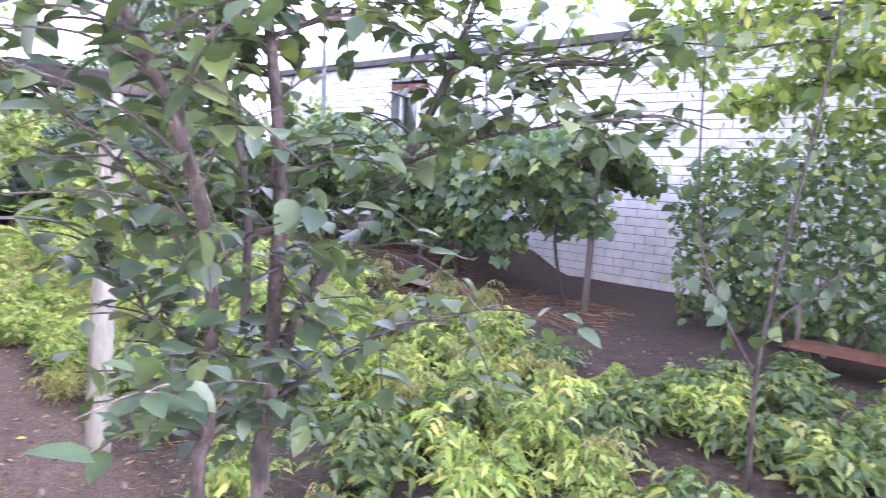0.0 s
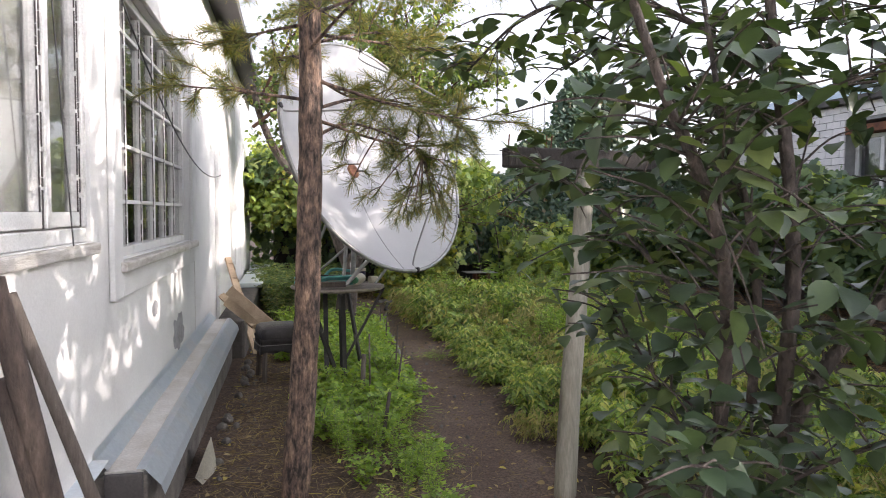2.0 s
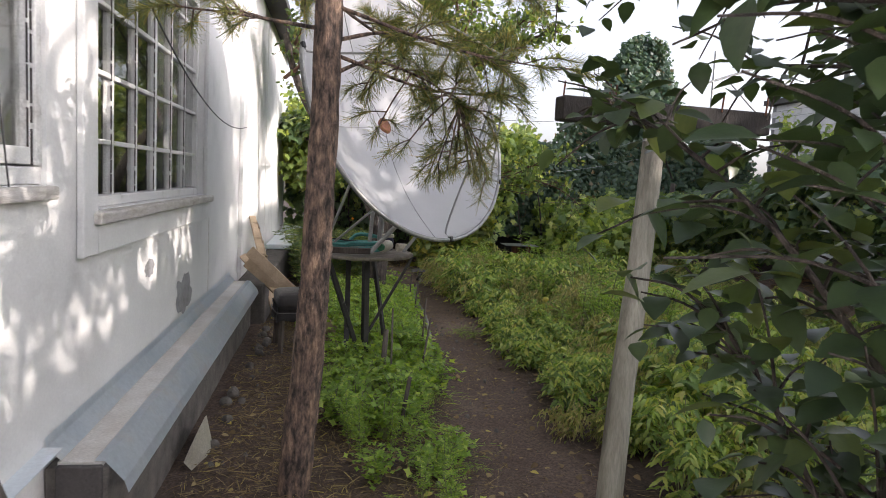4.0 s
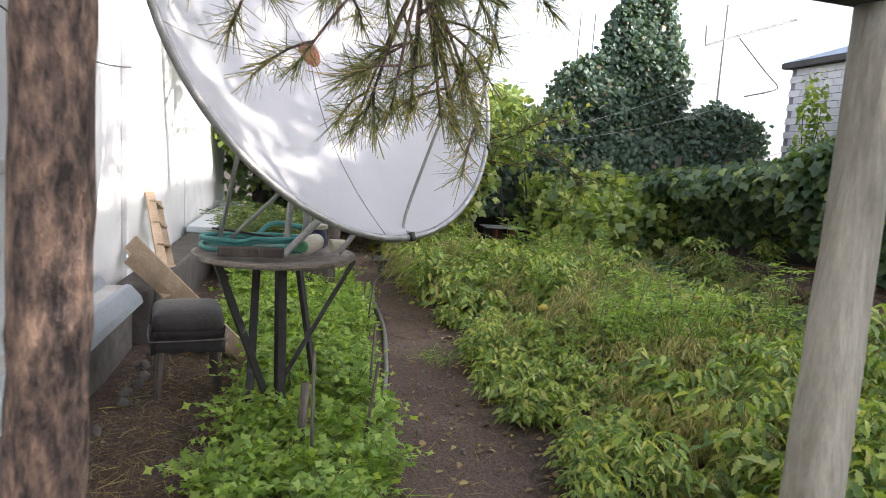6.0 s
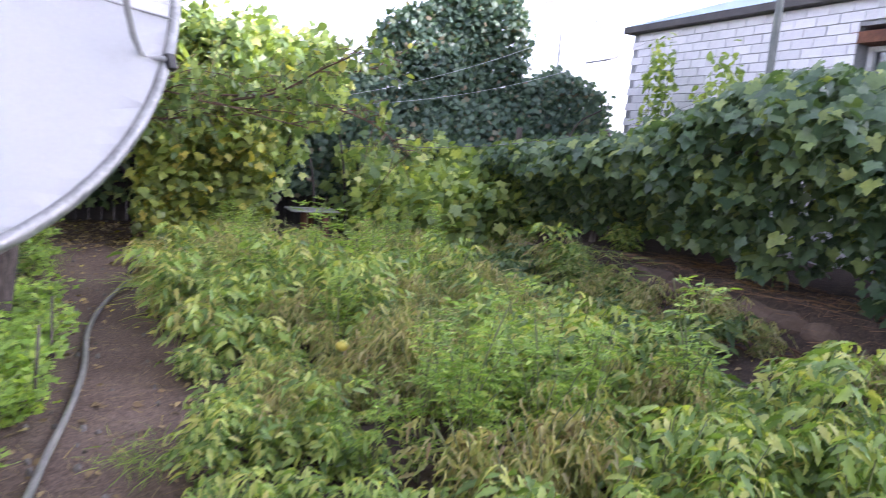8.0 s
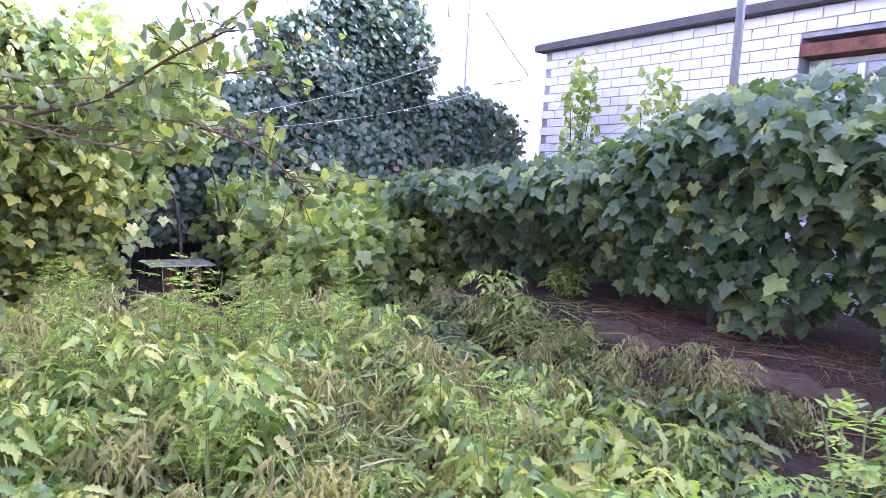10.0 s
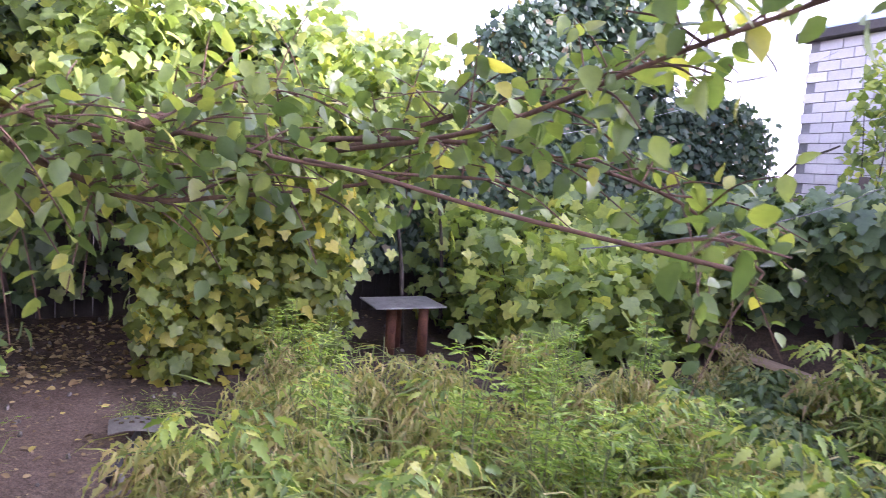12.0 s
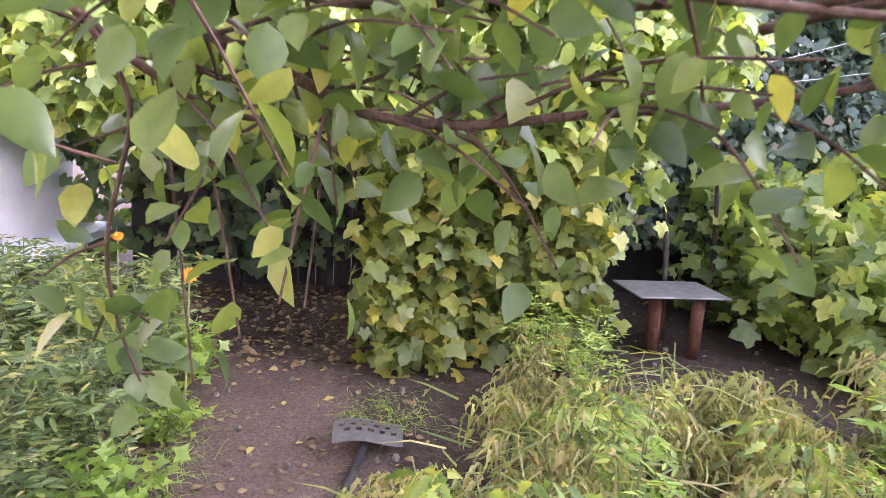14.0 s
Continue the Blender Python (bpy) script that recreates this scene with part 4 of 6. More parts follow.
def build_pine():
    t = thing("pine_tree", "slim young pine with reddish flaking bark", "tree")
    trunk = spline([(-3.72, -0.23, -0.05), (-3.72, -0.17, 0.8), (-3.72, -0.14, 1.7), (-3.72, -0.14, 2.66), (-3.72, -0.16, 4.4)], 12)
    part("trunk", tube(trunk, taper(0.078, 0.05, len(trunk)), 18, wobble=0.16), M_PINE, t, smooth=True)
    limbs = []
    for base, tip, droop in (
            ((-3.72, -0.12, 2.05), (-4.35, 0.85, 2.0), 0.12), ((-3.7, -0.1, 2.25), (-3.95, 1.0, 2.1), 0.1), ((-3.75, -0.14, 2.3), (-4.9, 0.35, 2.35), 0.1),
            ((-3.72, -0.1, 2.5), (-4.3, 0.95, 2.55), 0.05), ((-3.72, -0.16, 2.15), (-3.75, -0.85, 2.2), 0.05), ((-3.68, -0.15, 2.4), (-3.05, 0.3, 2.65), 0.0),
            ((-3.72, -0.16, 2.55), (-4.4, -0.75, 2.55), 0.05), ((-3.72, -0.16, 2.75), (-3.3, -0.8, 2.9), 0.0), ((-3.72, -0.14, 2.8), (-4.2, 0.9, 3.05), 0.0), ((-3.72, -0.14, 3.0), (-3.1, 0.7, 3.2), 0.0),
            ((-3.72, -0.14, 2.6), (-3.4, 0.75, 2.75), 0.0), ((-3.72, -0.14, 2.45), (-4.7, 0.7, 2.75), 0.0), ((-3.72, -0.14, 2.65), (-4.1, -0.7, 2.85), 0.0), ((-3.72, -0.14, 2.35), (-4.5, -0.35, 2.5), 0.02), ((-3.72, -0.14, 2.65), (-5.0, -0.1, 2.9), 0.05), ((-3.72, -0.14, 3.1), (-4.5, -0.6, 3.3), 0.0)):
        a, b = Vector(base), Vector(tip)
        mid = (a + b) / 2 + Vector((0, 0, 0.06 - droop))
        limbs.append(spline([a, mid, b], 8))
    main = spline([(-3.72, -0.13, 1.95), (-3.85, 0.08, 2.05), (-4.0, 0.36, 2.0), (-4.1, 0.55, 1.9)], 6)
    main2 = spline([(-3.72, -0.13, 2.1), (-3.95, 0.15, 2.21), (-4.1, 0.47, 2.21), (-4.2, 0.81, 2.11)], 6)
    limbs += [main, main2]
    for tip in [(-4.1, 0.1, 1.69), (-4.15, 0.35, 1.81), (-4.2, 0.4, 1.48), (-4.1, 0.55, 1.71), (-4.2, 0.69, 1.5), (-4.0, 0.03, 1.89), (-4.0, 0.7, 1.81), (-4.1, 0.54, 2.01), (-4.15, 0.25, 1.63), (-4.05, 0.42, 1.51), (-4.0, 0.48, 1.54), (-4.1, 0.54, 1.55), (-4.1, 0.65, 1.52), (-4.15, 0.74, 1.52), (-4.0, 0.6, 1.53), (-4.0, 0.66, 1.56)]:
        tip = Vector(tip) + Vector((0, 0, 0.015))
        root = min(main[6:] + main2[6:], key=lambda q: (q - tip).length)
        limbs.append(spline([root, (root + tip) / 2 + Vector((0, 0, 0.02)), tip], 5))
    P, T, N, S = [], [], [], []
    twig_bm = bmesh.new()
    for s in limbs:
        part("limb", tube(s, taper(0.01 if (s[-1] - s[0]).length > 0.5 else 0.005, 0.003, len(s)), 8, wobble=0.15), M_PINE, t, smooth=True)
        L = (s[-1] - s[0]).length
        for w in twigs_from(s, int(13 * L) + 3 if L > 0.6 else 2, 0.26 if L > 0.6 else 0.17, 0.3, 0.4, 0.0) + [s[-4:]]:
            tube(w, taper(0.004, 0.0025, len(w)), 5, twig_bm)
            for k in range(150 if L > 0.6 else 85):
                u = (0.35 + 0.65 * random.random()) * (len(w) - 1)
                i = min(int(u), len(w) - 2)
                d = (w[i + 1] - w[i]).normalized()
                P.append(w[i] + (w[i + 1] - w[i]) * (u - i))
                T.append(d * 0.8 + Vector((random.gauss(0, 0.6), random.gauss(0, 0.6), random.gauss(0, 0.6))))
                N.append((random.gauss(0, 1), random.gauss(0, 1), random.gauss(0, 1)))
                S.append(random.uniform(0.055, 0.09))
    part("twig_work", twig_bm, M_PINE, t)["kind"] = "stuff"
    from_mesh("needles", scatter("needles", T_NEEDLE, P, T, N, S), L_NEEDLE, t)["kind"] = "stuff"


build_pine()

# old fruit tree at the path
build_tree("fruit_tree", "old fruit tree with a stout trunk and spreading russet limbs", "tree", [
    ([(-8.74, 0.42, -0.05), (-8.76, 0.46, 0.4), (-8.76, 0.52, 0.8), (-8.75, 0.58, 0.98)], 0.15, 0.1, 0.0),
    ([(-8.75, 0.5, 0.75), (-8.74, 0.15, 1.6), (-8.72, -0.36, 2.2), (-8.7, -0.6, 2.7), (-8.75, -0.7, 3.1)], 0.062, 0.036, 1.0),
    ([(-8.75, 0.54, 0.8), (-8.76, 0.71, 1.15), (-8.75, 0.79, 1.4), (-8.75, 0.92, 1.6), (-8.74, 0.978, 1.75), (-8.7, 1.07, 2.0), (-8.7, 1.15, 2.3), (-8.8, 1.35, 3.1)], 0.062, 0.03, 1.0),
    ([(-8.73, 0.9, 1.58), (-8.95, 0.973, 1.596), (-9.15, 1.045, 1.597), (-9.28, 1.122, 1.561), (-9.3, 1.209, 1.543), (-9.25, 1.362, 1.546), (-9.18, 1.416, 1.568), (-9.1, 1.505, 1.552), (-8.98, 1.63, 1.52), (-8.9, 1.85, 1.5), (-8.85, 2.2, 1.5)], 0.0105, 0.004, 1.2),
    ([(-8.75, 0.86, 1.5), (-9.0, 0.95, 1.533), (-9.2, 1.0, 1.53), (-9.26, 1.051, 1.482), (-9.3, 1.167, 1.431), (-9.28, 1.258, 1.391), (-9.25, 1.392, 1.382), (-9.2, 1.54, 1.403), (-9.2, 1.794, 1.435), (-9.1, 2.1, 1.5)], 0.0115, 0.005, 1.3),
    ([(-9.35, 0.86, 1.5), (-9.4, 0.9, 1.38), (-9.4, 0.86, 1.18), (-9.4, 0.87, 1.05), (-9.4, 0.91, 0.92)], 0.005, 0.002, 0.2, 0.1),
    ([(-9.35, 0.84, 1.52), (-9.4, 0.91, 1.45), (-9.45, 1.04, 1.38), (-9.6, 1.2, 1.38)], 0.009, 0.004, 0.5),
    ([(-8.6, 1.1, 2.1), (-9.2, 1.5, 2.35), (-9.9, 2.0, 2.5)], 0.02, 0.007, 1.0),
    ([(-8.6, 1.15, 2.3), (-9.3, 1.0, 2.7), (-10.2, 0.8, 2.9)], 0.024, 0.007, 2.2),
    ([(-8.7, 1.3, 2.8), (-8.4, 1.8, 3.1), (-8.2, 2.4, 3.3)], 0.024, 0.007, 2.6),
    ([(-8.72, -0.2, 2.0), (-9.5, 0.1, 2.6), (-10.4, 0.2, 2.8)], 0.024, 0.007, 2.2),
    ([(-8.7, -0.7, 2.6), (-8.2, 0.0, 3.1), (-7.6, 0.6, 3.4)], 0.024, 0.007, 2.8),
    ([(-8.72, 0.1, 1.7), (-9.2, -0.1, 2.0), (-9.8, -0.3, 2.0)], 0.02, 0.005, 0.5),
    ([(-8.7, 1.2, 2.5), (-8.3, 1.6, 3.0), (-7.8, 2.0, 3.4)], 0.02, 0.006, 2.4),
    ([(-9.2, 1.3, 1.57), (-9.7, 1.6, 1.75), (-10.3, 2.0, 1.8)], 0.012, 0.004, 1.1),
    ([(-8.8, 1.3, 2.9), (-9.2, 1.8, 3.4), (-9.4, 2.5, 3.7)], 0.02, 0.006, 2.6),
    ([(-8.8, 1.35, 3.0), (-8.7, 0.9, 3.6), (-8.6, 0.5, 4.1)], 0.02, 0.006, 2.6),
    ([(-9.3, 1.64, 1.57), (-9.05, 2.2, 1.6), (-8.8, 2.7, 1.5), (-8.65, 3.0, 1.28)], 0.009, 0.004, 1.2),
    ([(-9.3, 1.85, 1.55), (-9.2, 2.4, 1.75), (-8.9, 2.95, 1.92)], 0.009, 0.004, 1.0),
    ([(-9.3, 1.85, 1.55), (-8.75, 2.08, 1.62), (-8.3, 2.25, 1.76), (-8.0, 2.4, 1.86)], 0.008, 0.004, 0.8, 0.25),
    ([(-8.75, -0.6, 2.9), (-9.2, -0.3, 3.4), (-9.5, 0.2, 3.9)], 0.02, 0.006, 2.4),
    # limbs with leaf factor 6.0 are added and thickened to shade the path below
    ([(-8.8, 1.3, 2.9), (-9.6, 1.6, 3.3), (-10.6, 1.7, 3.4)], 0.022, 0.006, 6.0, 0.5),
    ([(-8.78, 1.2, 2.6), (-9.8, 0.6, 3.3), (-11.0, 0.3, 3.5)], 0.024, 0.006, 6.0, 0.55),
    ([(-8.75, -0.6, 2.9), (-9.6, -0.35, 3.2), (-10.8, -0.3, 3.3)], 0.022, 0.006, 6.0, 0.5),
    ([(-8.72, -0.4, 2.3), (-9.5, 0.0, 2.9), (-10.6, 0.6, 3.1)], 0.022, 0.006, 6.0, 0.5),
    ([(-8.75, -0.6, 3.0), (-8.3, -0.1, 3.8), (-8.0, 0.6, 4.3)], 0.02, 0.006, 3.0, 0.5),
    ([(-8.8, 1.35, 3.1), (-8.4, 1.2, 3.8), (-7.9, 1.0, 4.3)], 0.02, 0.006, 3.0, 0.5),
    ([(-8.8, 1.35, 3.1), (-8.9, 1.6, 3.9), (-9.1, 1.9, 4.5)], 0.02, 0.006, 3.0, 0.5),
    ([(-8.8, 1.35, 3.1), (-9.6, 1.0, 4.0), (-10.5, 0.9, 4.4)], 0.02, 0.006, 6.0, 0.5),
    ([(-9.8, 0.6, 3.3), (-10.9, 0.9, 3.4), (-11.8, 1.1, 3.2)], 0.014, 0.005, 6.0, 0.5),
    ([(-8.97, 1.7, 1.52), (-8.55, 1.72, 1.5), (-8.28, 1.88, 1.45), (-7.95, 2.1, 1.4)], 0.005, 0.0035, 0.3, 0.2),
], M_RUSSET, L_FRUIT, T_OVATE, 0.07, 31, 0.4, 7, 0.03, 0.5, old_bark=M_BARK, old=3, clear=((-8.98, 0.98, 0.9), (-7.0, 2.0, 1.95)))


# ---- climbing plants ----
def sheet_points(n, fn):
    return np.array([fn(RNG.uniform(), RNG.uniform()) for _ in range(n)])


def ivy_top(y):
    """Outline of the creeper over the far fence."""
    tower = max(4.6 * math.exp(-((y - 5.95) / 1.0) ** 4), 3.35 * math.exp(-((y - 5.1) / 1.1) ** 4))
    low = 2.72 - 0.25 * abs(y - 7.6) if y > 6.3 else 2.3 + 0.1 * (y - 3)
    return max(tower, low) + 0.15 * noise.noise(Vector((y * 2.2, 0, 0)))


def build_far_fence():
    f = thing("fence", "old board fence hidden behind creeper", "fence", kind="structure")
    y = -0.6
    while y < 8.5:
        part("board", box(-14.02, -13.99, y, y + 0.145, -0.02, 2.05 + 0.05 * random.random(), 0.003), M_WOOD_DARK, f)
        y += 0.15
    for yy in (-0.5, 2.4, 5.3, 8.2):
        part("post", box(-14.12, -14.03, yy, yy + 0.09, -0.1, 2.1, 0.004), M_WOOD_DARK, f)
    ivy = thing("creeper", "dense dark green creeper draped over the far fence", "climbing plant")
    P = []
    for _ in range(33000):
        y = RNG.uniform(2.2, 8.5) if RNG.uniform() < 0.72 else RNG.normal() * 0.55 + 5.85
        z = RNG.uniform(0.2, 1.0) ** 0.9 * ivy_top(y)
        d = RNG.uniform(0, 0.4) ** 1.2
        bulge = 0.3 * noise.noise(Vector((y * 1.1, z * 1.1, 5)))
        P.append((-13.35 - d + bulge * 0.8, y, z))
    crown("leaves", T_IVY, P, 0.088, L_IVY, ivy, 0.03, out=(1.0, 0, 0.1), hang=1.1)["kind"] = "stuff"
    for y0, y1, h in ((5.3, 5.5, 4.1), (5.9, 6.0, 4.0), (6.8, 7.2, 2.3), (4.2, 4.0, 2.2)):
        part("stem", tube(spline([(-13.7, y0, -0.02), (-13.65, (y0 + y1) / 2 + 0.1, h / 2), (-13.7, y1, h)], 5), taper(0.03, 0.01, 11), 8, wobble=0.2), M_BARK, ivy)
    # the dead tree that carries it
    part("support_trunk", tube([(-13.8, 5.7, -0.05), (-13.8, 5.75, 4.0)], [0.14, 0.08], 10, wobble=0.2), M_BARK, ivy)


build_far_fence()


def vine_mass(name, label, category, fn, n, size, mat_, template, stems, out, hang=0.9, wild=0.6):
    t = thing(name, label, category)
    crown("leaves", template, sheet_points(n, fn), size, mat_, t, 0.05, out=out, hang=hang, wild=wild)["kind"] = "stuff"
    for s in stems:
        k = spline(s, 5)
        part("stem", tube(k, taper(0.022, 0.008, len(k)), 8, wobble=0.25), M_BARK, t, smooth=True)
    return t


def trellis_leaf(u, v):
    """The vine over the trellis: a mounded roof of leaves, with a hanging front."""
    x = -3.5 - u * 9.3
    top = 2.0 + 0.2 * math.exp(-((x + 8.0) / 1.1) ** 2) - 0.55 * max(0.0, min(1.0, (-x - 8.2) / 3.0)) - 0.25 * math.exp(-((x + 6.4) / 0.9) ** 2) + 0.16 * noise.noise(Vector((x * 1.5, 0, 2)))
    low = 0.62 + 0.4 * noise.noise(Vector((x * 1.9, 3, 2)))
    if x > -4.4:
        low = 0.95
    a = v * 1.9
    if a < 0.9:
        return (x, 7.7 - a * 1.6, top - 0.5 * (1 - a / 0.9) ** 2 + RNG.uniform(-0.15, 0.06))
    k = a - 0.9
    bulge = 0.5 * noise.noise(Vector((x * 1.2, k * 1.8, 0))) + 0.12 * noise.noise(Vector((x * 3.5, k * 5, 4)))
    y = 6.3 - 0.72 * math.sin(min(1, k * 3.2) * 1.571) + 1.05 * max(0.0, k - 0.4) + bulge + RNG.uniform(0, 0.3)
    return (x, y, top - k ** 1.3 * (top - low))


vine_mass("grape_vine", "long grape vine hanging from a trellis", "climbing plant", trellis_leaf, 18000, 0.135, L_VINE, T_VINE,
          [[(-x, 6.5, -0.03), (-x - 0.12, 6.4, 0.9), (-x + 0.2, 6.4, 1.7), (-x + 0.6, 6.5, 1.95)] for x in (4.0, 5.6, 7.2, 8.3, 10.1, 11.6)], (0.05, -0.65, 0.75))


def build_trellis():
    t = thing("trellis", "grey wooden trellis posts and rails carrying vines", "trellis")
    for x in (-3.65, -6.2, -8.2, -10.7, -12.7):
        part("post", beam((x, 6.35, -0.05), (x + 0.03, 6.37, 1.7), 0.07, 0.07, 0.008), M_WOOD_GREY, t)
    for a, b in ((-3.6, -6.2), (-6.2, -8.2), (-8.2, -10.7), (-10.7, -12.8)):
        part("rail", beam((a, 6.45, 1.7 + 0.02 * a), (b, 6.45, 1.7 + 0.02 * b), 0.05, 0.05, 0.006), M_WOOD_GREY, t)
    part("post", tube([(-8.75, 6.65, -0.05), (-8.78, 6.65, 4.2)], 0.035, 10), M_POLE_PAINT, t, "tall grey steel pole")


build_trellis()


def arbour_low(u, v):
    """The yellowing skirt of the arbour, down to the ground beside the path."""
    y = 1.3 + u * 1.35
    x = -11.95 - 0.45 * RNG.uniform() + 0.3 * noise.noise(Vector((y * 1.6, v * 3, 7))) + 0.25 * abs(u - 0.45)
    return (x, y + 0.1 * noise.noise(Vector((v * 5, y, 3))), 0.1 + 1.6 * v * (1 - 0.2 * u))


def arbour_high(u, v):
    """Its green roof, lower and thinner towards the bench."""
    y = -0.95 + u * 4.0
    top = 2.8 - 0.3 * max(0, y - 1.3) + 0.25 * noise.noise(Vector((y * 1.5, 1, 7)))
    low = 1.35 + 0.22 * max(0, y - 2.2) + 0.25 * noise.noise(Vector((y * 2.1, 4, 7)))
    x = -12.0 - 0.75 * RNG.uniform() + 0.4 * noise.noise(Vector((y * 1.2, v * 2.5, 7))) - 0.3 * max(0, 1.3 - y)
    return (x + 0.3 * math.sin(3.1 * v), y, low + (top - low) * v)


vine_mass("arbour_vine", "yellowing vine hanging to the ground at the path", "climbing plant", arbour_low, 3000, 0.108, L_VINE_YELLOW, T_VINE,
          [[(-12.3, 1.9, -0.02), (-12.4, 2.0, 0.9), (-12.3, 1.7, 2.1)], [(-12.3, 2.4, -0.02), (-12.2, 2.5, 0.8), (-12.5, 2.6, 1.8)]], (0.5, 0, 0.6))
vine_mass("arbour_vine", "green vine mounded over the arbour roof", "climbing plant", arbour_high, 4600, 0.11, L_MAPLE, T_VINE,
          [[(-12.9, 0.2, 1.3), (-12.6, 1.0, 2.2), (-12.3, 1.8, 2.3)], [(-12.6, 3.4, -0.02), (-12.6, 3.3, 1.0), (-12.5, 2.9, 1.9)]], (0.5, 0, 0.6))


def arbour_mid(u, v):
    """The mound of vine between the arbour and the creeper, hanging low over the bench."""
    y = 2.2 + u * 1.35
    top = 2.75 - 0.28 * max(0.0, y - 2.4) ** 1.5 + 0.22 * noise.noise(Vector((y * 1.7, 2, 7)))
    low = 0.62 + 0.2 * noise.noise(Vector((y * 2.4, 4, 9))) + 0.85 * max(0.0, min(1.0, (y - 2.9) / 0.35))
    x = -12.25 - 0.7 * RNG.uniform() + 0.35 * noise.noise(Vector((y * 1.3, v * 2.5, 3)))
    return (x + 0.25 * math.sin(3.1 * v), y, low + (top - low) * v)


vine_mass("arbour_vine", "green vine mounded low over the bench", "climbing plant", arbour_mid, 1400, 0.12, L_MAPLE, T_VINE,
          [[(-12.9, 2.9, -0.02), (-12.8, 3.0, 1.0), (-12.6, 3.2, 1.9)], [(-12.9, 3.9, -0.02), (-12.8, 3.8, 0.9), (-12.6, 3.6, 1.6)]], (0.6, 0, 0.5))


# flat leaf layer added to block skylight from the ground below
def arbour_shade_roof(u, v):
    x, y = -12.2 - 1.9 * u, -1.0 + 3.4 * v
    return (x, y, 2.3 + 0.25 * noise.noise(Vector((x * 1.3, y * 1.3, 5))) + RNG.uniform(-0.1, 0.1))


vine_mass("arbour_vine", "vine roof added to shade the dim end of the path", "climbing plant", arbour_shade_roof, 7000, 0.15, L_VINE, T_VINE,
          [[(-12.4, 1.6, 2.0), (-13.0, 1.0, 2.25), (-13.8, 0.4, 2.3)], [(-12.5, -0.6, 2.1), (-13.0, 0.3, 2.3), (-13.5, 1.6, 2.2)]], (0, 0, 0.6))


def back_leaf(u, v):
    y = -1.0 + u * 3.9
    return (-13.75 - RNG.uniform(0, 0.5) + 0.3 * noise.noise(Vector((y, v * 3, 0))), y, 0.3 + v * 2.5)


vine_mass("arbour_vine", "dark shaded vine against the far fence", "climbing plant", back_leaf, 3600, 0.14, L_VINE, T_VINE,
          [[(-13.8, 0.3, -0.02), (-13.7, 0.2, 1.2), (-13.6, 0.5, 2.6)]], (0.9, 0, 0.2))


# ---- bushes ----
def build_bush(name, label, c, r, h, n, size, leaf, template, stems=7):
    b = thing(name, label, "bush")
    c = Vector(c)
    pts = []
    for _ in range(n):
        a, q = RNG.uniform(0, 2 * math.pi), RNG.uniform(0, 1) ** 0.45
        z = RNG.uniform(0.08, 1)
        rr = r * q * (0.6 + 0.55 * math.sin(math.pi * min(1, z * 0.85 + 0.1))) * (1 + 0.35 * noise.noise(Vector((math.cos(a) * 2, math.sin(a) * 2, z * 2 + c.x))))
        pts.append((c.x + rr * math.cos(a), c.y + rr * math.sin(a), h * z * (1 + 0.15 * noise.noise(Vector((a, q * 3, c.y))))))
    crown("leaves", template, pts, size, leaf, b, 0.04, hang=0.35)["kind"] = "stuff"
    for k in range(stems):
        a = 2 * math.pi * k / stems
        e = c + Vector((math.cos(a) * r * 0.6, math.sin(a) * r * 0.6, h * 0.85))
        s = spline([c + Vector((0.04 * math.cos(a), 0.04 * math.sin(a), -0.03)), (c + e) / 2 + Vector((0, 0, h * 0.1)), e], 4)
        part("stem", tube(s, taper(0.009, 0.004, len(s)), 6), M_BARK, b)
    return b


for c, r, h, n in (((-12.3, 4.3, 0), 0.5, 0.95, 420), ((-12.1, 4.95, 0), 0.6, 1.1, 520), ((-12.4, 5.7, 0), 0.6, 1.2, 520), ((-12.8, 6.5, 0), 0.6, 1.45, 520), ((-13.0, 4.2, 0), 0.5, 1.25, 420), ((-12.9, 5.2, 0), 0.55, 1.4, 450), ((-11.75, 4.55, 0), 0.5, 0.85, 460), ((-11.85, 5.25, 0), 0.5, 0.95, 480), ((-11.95, 6.0, 0), 0.55, 1.15, 500)):
    build_bush("maple_bush", "low pale green maple shoots before the creeper", c, r, h, n, 0.15, L_MAPLE, T_MAPLE)["group"] = "maple shoots"
for c, r, h, n in (((-11.75, 8.05, 0), 0.26, 3.0, 620), ((-10.3, 7.75, 0), 0.36, 2.65, 520)):
    build_bush("sapling", "slim leafy sapling before the brick wall", c, r, h, n, 0.12, L_MAPLE, T_OVATE, 3)["group"] = "wall saplings"
for c, r, h, n in (((-2.35, 6.85, 0), 0.5, 1.75, 1500), ((-1.5, 6.75, 0), 0.6, 1.9, 1900), ((-0.5, 6.6, 0), 0.7, 2.1, 2200), ((0.8, 6.3, 0), 0.8, 2.3, 2200), ((2.2, 5.9, 0), 0.8, 2.3, 2000)):
    build_bush("shrub", "dark leafy shrub by the brick wall", c, r, h, n, 0.105, L_VINE, T_OVAL, 5)["group"] = "shrubs"
